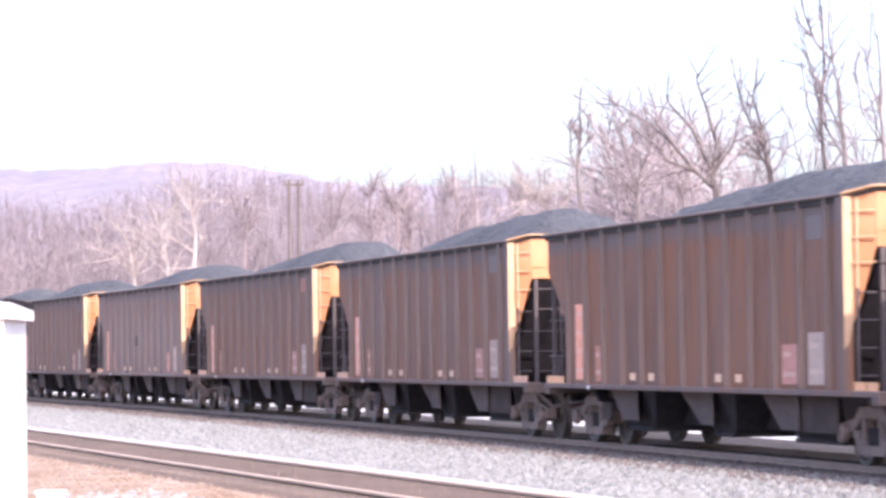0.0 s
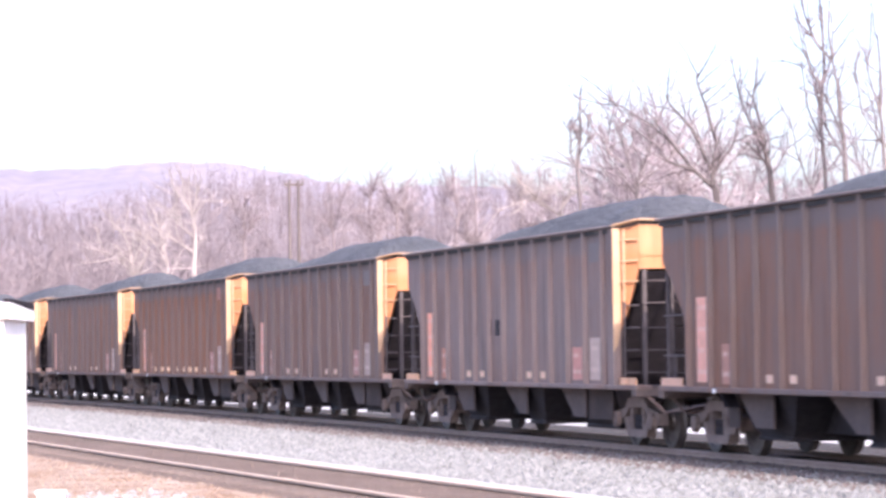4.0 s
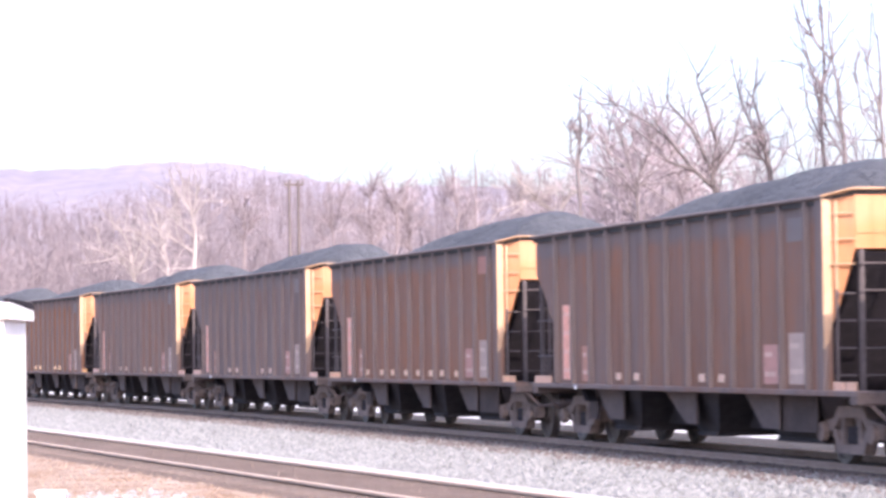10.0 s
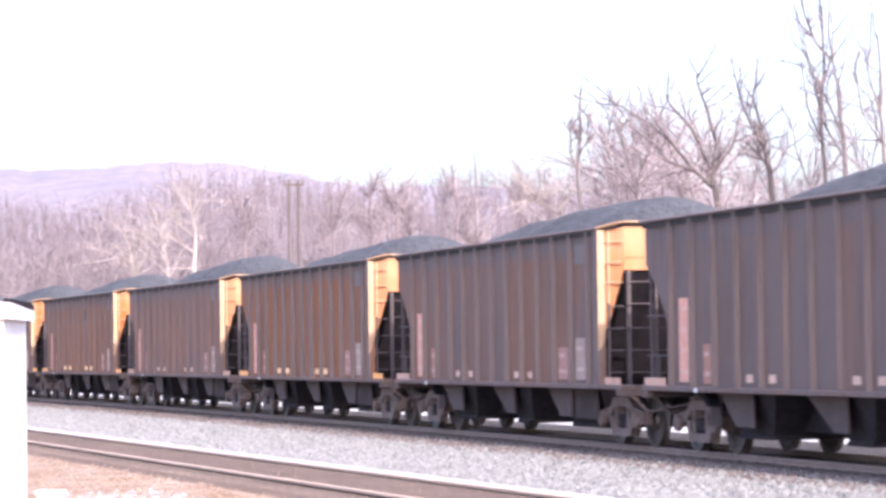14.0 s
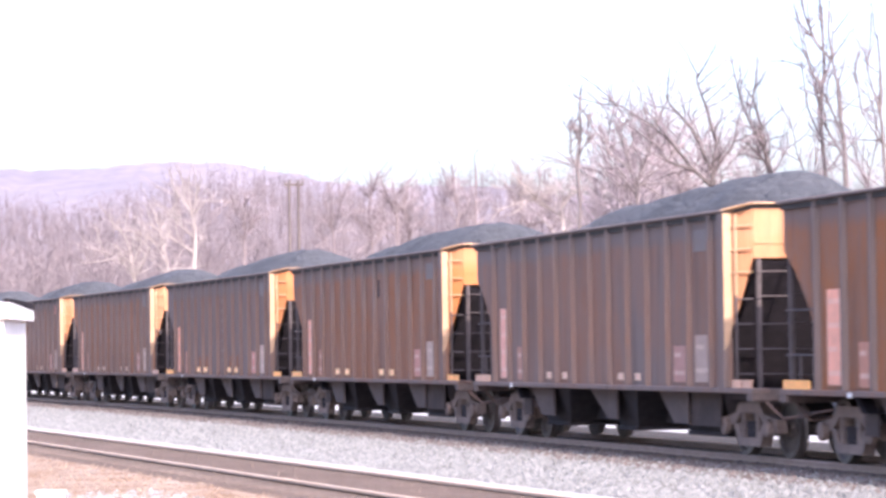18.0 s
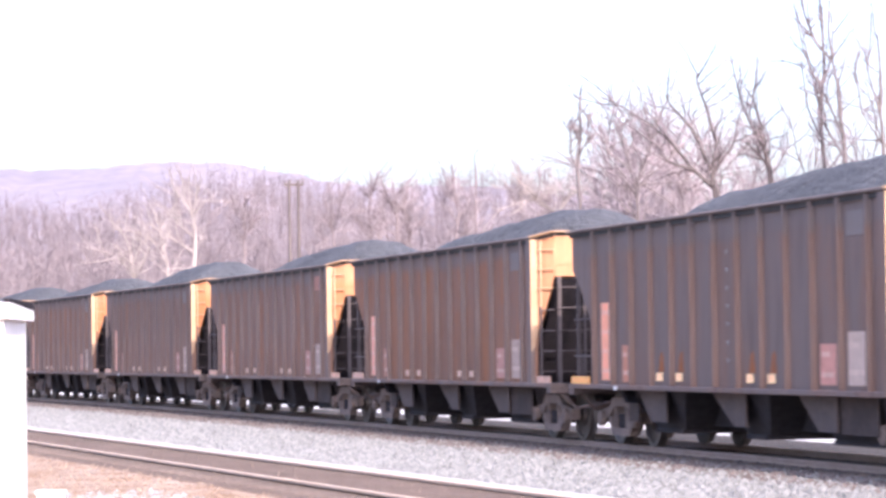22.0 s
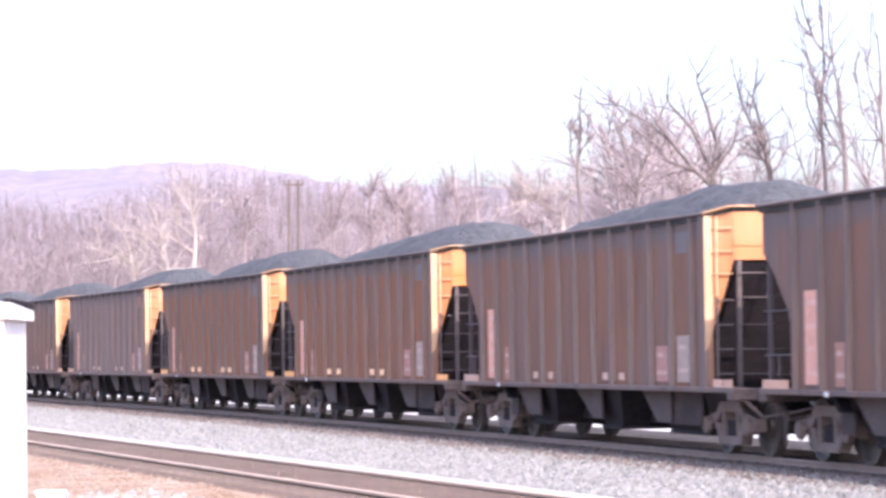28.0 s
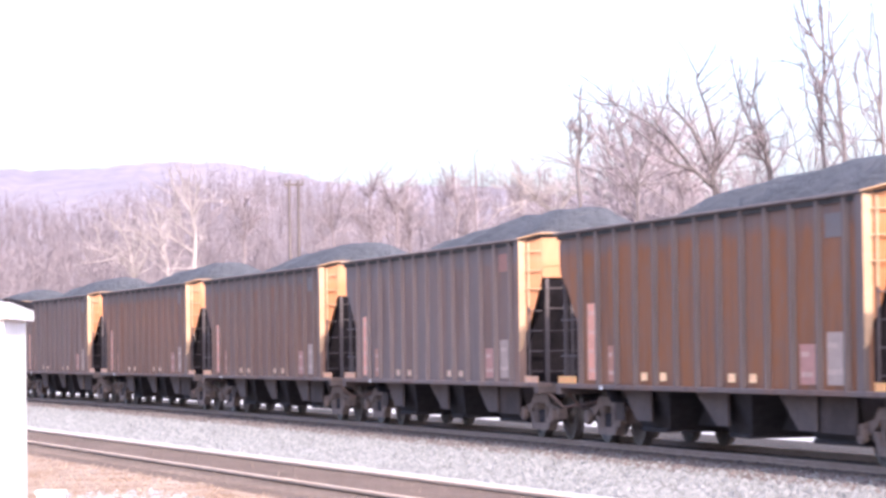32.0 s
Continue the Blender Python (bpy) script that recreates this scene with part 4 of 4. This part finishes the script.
bare_tree((16.47, 132, -0.4), [[(0.0, 0.0), (0.13, 6.64), (0.0, 9.15)], [(0.0, 9.02), (-0.63, 10.66), (-0.95, 12.42)], [(0.0, 9.02), (0.3, 10.9), (0.25, 12.66)], [(0.0, 8.9), (0.88, 10.14), (1.51, 11.14)]], 35, 0.09, 26, 1.4, BARK, "dense leafless thicket of pinkish twigs", 1, 0.013)
bare_tree((19.1, 132, -0.4), [[(0.0, 0.0), (0.0, 6.61), (-0.13, 9.37)], [(-0.13, 9.24), (-0.63, 10.63), (-0.83, 11.64)], [(-0.13, 9.24), (0.25, 11.12), (0.13, 12.88)]], 37, 0.09, 26, 1.4, BARK, "dense leafless thicket of pinkish twigs", 1, 0.013)
bare_tree((8.3, 150, -0.4), [[(0.0, 0.0), (0.0, 7.39), (-0.09, 9.1)], [(-0.09, 9.1), (-0.71, 10.25), (-1.0, 10.82)], [(-0.09, 9.1), (0.43, 10.23), (0.71, 11.37)]], 39, 0.1, 36, 1.5, BARK, "dense leafless thicket of pinkish twigs", 1, 0.013)
bare_tree((0.59, 140, -0.4), [[(0.0, 0.0), (-0.06, 6.05), (0.12, 8.58), (-0.14, 10.85)], [(0.0, 9.0), (-0.17, 9.22), (-0.29, 9.51)], [(0.0, 9.34), (-0.19, 9.57), (-0.31, 9.89)], [(0.0, 6.87), (0.32, 7.26), (0.54, 7.79)], [(0.0, 8.34), (-0.31, 8.72), (-0.51, 9.24)], [(0.0, 8.05), (0.23, 8.32), (0.38, 8.7)], [(0.0, 6.83), (0.34, 7.24), (0.56, 7.8)]], 806, 0.1, 16, 1.0, MID_BARK, "leafless grey-barked tree behind the railway line", 1, 0.014)
bare_tree((1.51, 142, -0.4), [[(0.0, 0.0), (-0.01, 6.1), (0.11, 8.5), (0.09, 10.63)], [(0.0, 8.77), (-0.29, 9.13), (-0.48, 9.62)], [(0.0, 6.98), (0.26, 7.29), (0.43, 7.72)], [(0.0, 6.97), (-0.37, 7.42), (-0.61, 8.03)], [(0.0, 8.28), (-0.27, 8.61), (-0.45, 9.06)], [(0.0, 7.22), (-0.32, 7.62), (-0.54, 8.16)], [(0.0, 6.91), (-0.27, 7.24), (-0.45, 7.69)]], 840, 0.1, 16, 1.0, MID_BARK, "leafless grey-barked tree behind the railway line", 1, 0.014)
bare_tree((-3.92, 160, -0.4), [[(0.0, 0.0), (0.09, 6.68), (-0.01, 9.42), (0.04, 11.85)], [(0.0, 8.99), (0.36, 9.42), (0.6, 10.01)], [(0.0, 8.92), (-0.35, 9.35), (-0.58, 9.93)], [(0.0, 7.8), (0.41, 8.29), (0.68, 8.97)], [(0.0, 10.71), (0.2, 10.95), (0.34, 11.28)], [(0.0, 8.14), (-0.32, 8.53), (-0.53, 9.07)], [(0.0, 8.44), (-0.39, 8.91), (-0.64, 9.56)], [(0.0, 10.39), (-0.2, 10.63), (-0.33, 10.97)], [(0.0, 10.56), (0.19, 10.79), (0.32, 11.11)], [(0.0, 8.38), (0.29, 8.72), (0.48, 9.2)]], 655, 0.1, 16, 1.0, MID_BARK, "leafless grey-barked tree behind the railway line", 1, 0.014)
bare_tree((3.65, 141, -0.4), [[(0.0, 0.0), (-0.04, 6.04), (0.06, 8.59), (-0.03, 10.87)], [(0.0, 8.87), (-0.18, 9.09), (-0.31, 9.4)], [(0.0, 8.88), (-0.19, 9.12), (-0.31, 9.43)], [(0.0, 9.21), (0.16, 9.41), (0.27, 9.68)], [(0.0, 9.31), (0.19, 9.53), (0.31, 9.84)], [(0.0, 7.31), (0.38, 7.77), (0.63, 8.4)], [(0.0, 7.21), (0.3, 7.57), (0.5, 8.07)]], 920, 0.1, 16, 1.0, MID_BARK, "leafless grey-barked tree behind the railway line", 1, 0.014)
bare_tree((-1.59, 155, -0.4), [[(0.0, 0.0), (-0.1, 6.51), (-0.13, 8.72), (0.09, 10.63)], [(0.0, 7.28), (-0.42, 7.79), (-0.7, 8.49)], [(0.0, 8.6), (-0.32, 8.99), (-0.53, 9.53)], [(0.0, 8.54), (-0.35, 8.97), (-0.59, 9.56)], [(0.0, 7.35), (-0.44, 7.9), (-0.74, 8.64)], [(0.0, 8.1), (-0.35, 8.53), (-0.58, 9.12)], [(0.0, 8.13), (0.22, 8.39), (0.37, 8.76)], [(0.0, 9.43), (-0.16, 9.63), (-0.27, 9.9)], [(0.0, 8.84), (-0.21, 9.1), (-0.35, 9.45)]], 730, 0.1, 16, 1.0, MID_BARK, "leafless grey-barked tree behind the railway line", 1, 0.014)
bare_tree((-5.89, 158, -0.4), [[(0.0, 0.0), (0.11, 6.64), (-0.02, 9.02), (-0.18, 11.09)], [(0.0, 9.12), (0.31, 9.49), (0.52, 10.01)], [(0.0, 9.65), (0.18, 9.87), (0.3, 10.17)], [(0.0, 9.04), (0.29, 9.4), (0.48, 9.88)], [(0.0, 9.45), (-0.27, 9.78), (-0.45, 10.24)], [(0.0, 8.73), (0.34, 9.14), (0.57, 9.7)], [(0.0, 8.68), (-0.24, 8.98), (-0.4, 9.39)], [(0.0, 8.65), (-0.25, 8.96), (-0.41, 9.37)], [(0.0, 7.37), (-0.41, 7.88), (-0.68, 8.57)]], 588, 0.1, 16, 1.0, MID_BARK, "leafless grey-barked tree behind the railway line", 1, 0.014)
bare_tree((-10.77, 160, -0.4), [[(0.0, 0.0), (0.08, 6.76), (0.01, 8.89), (0.2, 10.71)], [(0.0, 9.34), (-0.24, 9.64), (-0.4, 10.04)], [(0.0, 8.26), (0.37, 8.7), (0.61, 9.3)], [(0.0, 9.08), (-0.23, 9.36), (-0.38, 9.75)], [(0.0, 8.19), (-0.37, 8.64), (-0.62, 9.27)], [(0.0, 9.8), (0.17, 10.01), (0.29, 10.3)], [(0.0, 8.19), (0.41, 8.69), (0.69, 9.37)], [(0.0, 8.37), (0.32, 8.75), (0.53, 9.28)], [(0.0, 9.03), (0.31, 9.4), (0.51, 9.9)]], 430, 0.1, 16, 1.0, MID_BARK, "leafless grey-barked tree behind the railway line", 1, 0.014)
bare_tree((5.02, 150, -0.4), [[(0.0, 0.0), (-0.05, 6.29), (0.1, 8.85), (-0.12, 11.14)], [(0.0, 8.21), (0.24, 8.5), (0.41, 8.91)], [(0.0, 8.29), (0.34, 8.71), (0.57, 9.28)], [(0.0, 9.21), (0.28, 9.55), (0.46, 10.01)], [(0.0, 8.96), (0.27, 9.29), (0.46, 9.75)], [(0.0, 7.65), (-0.28, 8.0), (-0.47, 8.47)], [(0.0, 7.25), (0.44, 7.78), (0.74, 8.51)], [(0.0, 9.52), (0.28, 9.86), (0.46, 10.32)]], 960, 0.1, 16, 1.0, MID_BARK, "leafless grey-barked tree behind the railway line", 1, 0.014)
bare_tree((-2.4, 150, -0.4), [[(0.0, 0.0), (-0.05, 6.37), (0.09, 8.63), (-0.09, 10.6)], [(0.0, 9.79), (0.15, 9.98), (0.26, 10.24)], [(0.0, 7.73), (-0.37, 8.18), (-0.61, 8.8)], [(0.0, 9.11), (-0.19, 9.35), (-0.32, 9.67)], [(0.0, 9.29), (-0.2, 9.53), (-0.33, 9.86)], [(0.0, 9.2), (-0.21, 9.46), (-0.34, 9.8)], [(0.0, 8.86), (0.3, 9.22), (0.5, 9.71)], [(0.0, 9.22), (-0.16, 9.42), (-0.27, 9.68)]], 700, 0.1, 16, 1.0, MID_BARK, "leafless grey-barked tree behind the railway line", 1, 0.014)


def build_woods():
    """The winter woods on the flat and up the hillside."""
    rnd = random.Random(11)

    def grove(name, count, y0, y1, hmin, hmax, label, az0=-0.19, az1=0.19, limbs=9, stuff=WOODS_TWIG):
        verts, faces = [], []
        for _ in range(count):
            y = y0 + (y1 - y0) * rnd.random() ** 0.8
            x = rnd.uniform(az0, az1) * y
            h = rnd.uniform(hmin, hmax)
            z = hill_height(x, y) - 0.2 if y > 200 else -0.4
            p = Vector((x, y, z))
            trunk = wander(p, Vector((rnd.gauss(0, 0.06), rnd.gauss(0, 0.06), 1)), h, 4, rnd, 0.07, 0.1)
            r = h * 0.011
            tube(verts, faces, trunk, r, r * 0.25, 3)
            for _ in range(limbs):
                i = rnd.randrange(1, 5)
                q = trunk[i - 1].lerp(trunk[i], rnd.random())
                d = Vector((rnd.gauss(0, 0.6), rnd.gauss(0, 0.6), rnd.uniform(0.2, 1.0))).normalized()
                br = wander(q, d, h * rnd.uniform(0.18, 0.38), 2, rnd, 0.2)
                tube(verts, faces, br, r * 0.4, r * 0.12, 3)
                for _ in range(3):
                    d2 = (d + Vector((rnd.gauss(0, 0.6), rnd.gauss(0, 0.6), rnd.gauss(0.1, 0.4)))).normalized()
                    b2 = [br[1], br[1] + d2 * h * rnd.uniform(0.08, 0.18)]
                    tube(verts, faces, b2, r * 0.18, r * 0.08, 3)
        ob = quick_mesh(name, verts, faces, stuff)
        tagged(ob, label, "woods", kind="stuff")

    grove("thicket", 70, 122, 150, 8.0, 11.5, "leafless pinkish thicket behind the line", 0.052, 0.09, 16, TWIG)
    grove("thicket", 60, 122, 150, 7.0, 9.6, "leafless pinkish thicket behind the line", 0.085, 0.165, 14, TWIG)
    grove("near_woods", 1250, 195, 300, 7.0, 12.0, "leafless grey-pink winter woods behind the line")
    grove("hillside_woods", 3400, 285, 680, 5.5, 9.0, "leafless winter woods on the far hillside", limbs=6)


def build_far_ridge():
    """A distant ridge over the near hillside, its blue-grey haze painted in."""
    verts, faces = [], []
    n = 300
    for i in range(n + 1):
        x = -900 + 1500 * i / n
        top = 116 + 2 * math.sin(x * 0.03) + 3 * noise.noise((x * 0.012, 0, 0)) + 1.6 * noise.noise((x * 0.11, 5, 0)) - max(0.0, x + 150) * 0.10
        for y, z in ((1300, -2.0), (1500, top * 0.45), (1800, top), (2200, top * 0.8)):
            verts.append((x, y, z + (2 * noise.noise((x * 0.05, y, 0)) if z > 0 else 0)))
    for i in range(n):
        for j in range(3):
            a = i * 4 + j
            faces.append((a, a + 4, a + 5, a + 1))
    ob = quick_mesh("far_ridge", verts, faces, HAZED_WOODS)
    for f in ob.data.polygons:
        f.use_smooth = True
    tagged(ob, "distant wooded ridge with blue-grey haze in its colour", "hill", kind="structure")


def build_pole():
    """Two poles with a crossarm, among the trees."""
    pole = new("utility_pole")
    pole.matrix_basis = pose(-8.55, 170.0, -0.4)
    tagged(pole, "grey wooden two-legged utility pole with a crossarm", "pole")
    for x in (-0.22, 0.30):
        part("post", turned(bmesh.new(), [(0.13, 0.0), (0.09, 11.9)], "z", 8, (x, 0, 0)), POLE_WOOD, pole)
    part("crossarm", box(bmesh.new(), -0.55, 0.62, -0.06, 0.06, 11.55, 11.72, 0.01), POLE_WOOD, pole)
    for x in (-0.48, 0.55):
        part("insulator", turned(bmesh.new(), [(0.03, 11.72), (0.06, 11.76), (0.06, 11.84), (0.03, 11.9)], "z", 8, (x, 0, 0)), POLE_WOOD, pole)


build_woods()
build_far_ridge()
build_pole()


# ---- loose stone, snow and ties ----
def scatter(name, line, count, s0, s1, o0, o1, height, size, material, label, seed):
    """Loose stones on a strip beside the rails."""
    rnd = random.Random(seed)
    verts, faces = [], []
    for _ in range(count):
        o = rnd.uniform(o0, o1)
        p = line(s0 + (s1 - s0) * rnd.random() ** 0.7, o, height(o))
        r = size * rnd.uniform(0.5, 1.35)
        turn = rnd.uniform(0, 3.1)
        c, d = math.cos(turn), math.sin(turn)
        k = len(verts)
        for x, y, z in ((1, 0, 0), (0, 0.8, 0), (-1, 0, 0), (0, -0.8, 0), (0.15, 0.1, 0.75), (0, 0, -0.6)):
            x, y, z = x * r * rnd.uniform(0.7, 1.2), y * r * rnd.uniform(0.7, 1.2), z * r * rnd.uniform(0.6, 1.1)
            verts.append((p.x + x * c - y * d, p.y + x * d + y * c, p.z + z))
        for a, b in ((0, 1), (1, 2), (2, 3), (3, 0)):
            faces += [(k + a, k + b, k + 4), (k + b, k + a, k + 5)]
    tagged(quick_mesh(name, verts, faces, material), label, "stones", kind="stuff")


def island_stone(name, a, b):
    """Stones, each with a shade of its own."""
    m, n, l, p = base_mat(name, 0.9)
    g = n.new("ShaderNodeNewGeometry")
    l.new(add_mix(n, l, g.outputs["Random Per Island"], a, b), p.inputs["Base Color"])
    return m


PALE_STONES = island_stone("pale_stones", (0.108, 0.111, 0.114), (0.206, 0.214, 0.218))
TAN_STONES = island_stone("sandy_stones", (0.085, 0.065, 0.056), (0.155, 0.122, 0.106))
DIRT_STONES = island_stone("dirt_stones", (0.140, 0.090, 0.062), (0.270, 0.215, 0.172))
DARK_STONES = island_stone("dark_stones", (0.066, 0.055, 0.053), (0.134, 0.112, 0.107))


def gravel_z(o):
    return float(np.interp(o, (0.9, 1.6, 3.0, 8.1, 8.9), (0.062, 0.035, -0.08, -0.14, -0.40)))


scatter("loose_gravel", on_near, 26000, -62, 22, 1.3, 8.2, gravel_z, 0.058, PALE_STONES, "pale broken stone lying loose between the tracks", 1)
scatter("near_ballast_stones", on_near, 1800, -45, 16, -1.6, 0.85, lambda o: float(np.interp(o, (-1.6, -0.6, 0.6), (0.015, 0.05, 0.05))), 0.022, TAN_STONES, "sandy broken stone of the near track", 2)
scatter("shoulder_stones", on_near, 3000, -10, 17, -4.2, -1.5, lambda o: float(np.interp(o, (-5.0, -2.6, -1.6), (-0.10, -0.02, 0.012))), 0.028, DIRT_STONES, "sandy stones on the dirt shoulder", 5)
SNOW_CRUMBS = island_stone("snow_crumbs", (0.13, 0.11, 0.10), (0.33, 0.325, 0.335))
scatter("snow_crumbs", on_near, 1100, 9.0, 16.0, -3.7, -2.3, lambda o: float(np.interp(o, (-5.0, -2.6, -1.6), (-0.10, -0.02, 0.012))), 0.034, SNOW_CRUMBS, "crumbs of old snow and pale stone on the dirt", 8)
scatter("train_ballast_stones", on_line, 6000, -60, 45, -3.5, -0.9, lambda o: -0.105 if o > -2.8 else -0.105 - (-2.8 - o) * 0.106, 0.05, DARK_STONES, "dark broken stone at the foot of the train", 3)


def build_ties():
    """Sleepers under both tracks."""
    bed, bed2 = bpy.data.objects["track_bed"], bpy.data.objects["near_track_bed"]
    me = mesh_of("tie", box(bmesh.new(), -0.115, 0.115, -1.3, 1.3, -0.17, 0.0, 0.01), TIE)
    for i in range(190):
        s = -62 + 0.55 * i
        h = TRACK_HEADING - CURVE * s
        o = new("tie", me)
        o.parent = bed
        o.matrix_basis = Matrix.Translation(on_line(s, 0, -0.095)) @ pose(0, 0, 0, 0, 0, math.degrees(h))
    for i in range(120):
        s = -48 + 0.55 * i
        o = new("tie", me)
        o.parent = bed2
        o.matrix_basis = Matrix.Translation(on_near(s, 0.0, 0.038)) @ pose(0, 0, 0, 0, 0, math.degrees(NEAR_HEADING))


def build_snow():
    rnd = random.Random(4)
    for k in range(26):
        w = rnd.uniform(0.04, 0.13)
        h = w * rnd.uniform(0.22, 0.36)
        p = on_near(rnd.uniform(9.0, 15.5), rnd.uniform(-3.6, -2.3), 0.0)
        p.z = -0.03
        verts, faces = [(0, 0, h)], []
        n = 20
        for ring in (0.35, 0.7, 1.0):
            for i in range(n):
                a = 2 * math.pi * i / n
                r = w * ring * (1 + 0.4 * noise.noise((math.cos(a) * 1.6 + k, math.sin(a) * 1.6, ring * 0.2)))
                verts.append((r * math.cos(a), 1.5 * r * math.sin(a), h * (1 - ring ** 1.6) + (rnd.uniform(-0.02, 0.03) if ring < 1 else -0.06)))
        for i in range(n):
            j = (i + 1) % n
            faces.append((0, 1 + i, 1 + j))
            for q in (0, 1):
                faces.append((1 + q * n + i, 1 + q * n + n + i, 1 + q * n + n + j, 1 + q * n + j))
        ob = quick_mesh("snow_clump", verts, faces, SNOW)
        ob.matrix_basis = Matrix.Translation(p)
        tagged(ob, "low clump of old snow on sandy dirt", "snow", "snow clumps")


build_ties()
build_snow()


# ---- movement: every car runs along the line, its wheels turn ----
def motions():
    for k, car in enumerate(TRAIN):
        walk(car, [(0.5 * i, ride(k, 0.5 * i)) for i in range(65)])
        for o in list(car.children_recursive):
            if o.name.split(".")[0] == "wheelset":
                x = o.matrix_basis.translation.x
                rows = []
                for i in range(481):
                    t = i / 15
                    rows.append((t, Matrix.Translation((x, 0, 0.457)) @ Matrix.Rotation((travelled(t) + k) / 0.457, 4, "Y")))
                walk(o, rows)


motions()
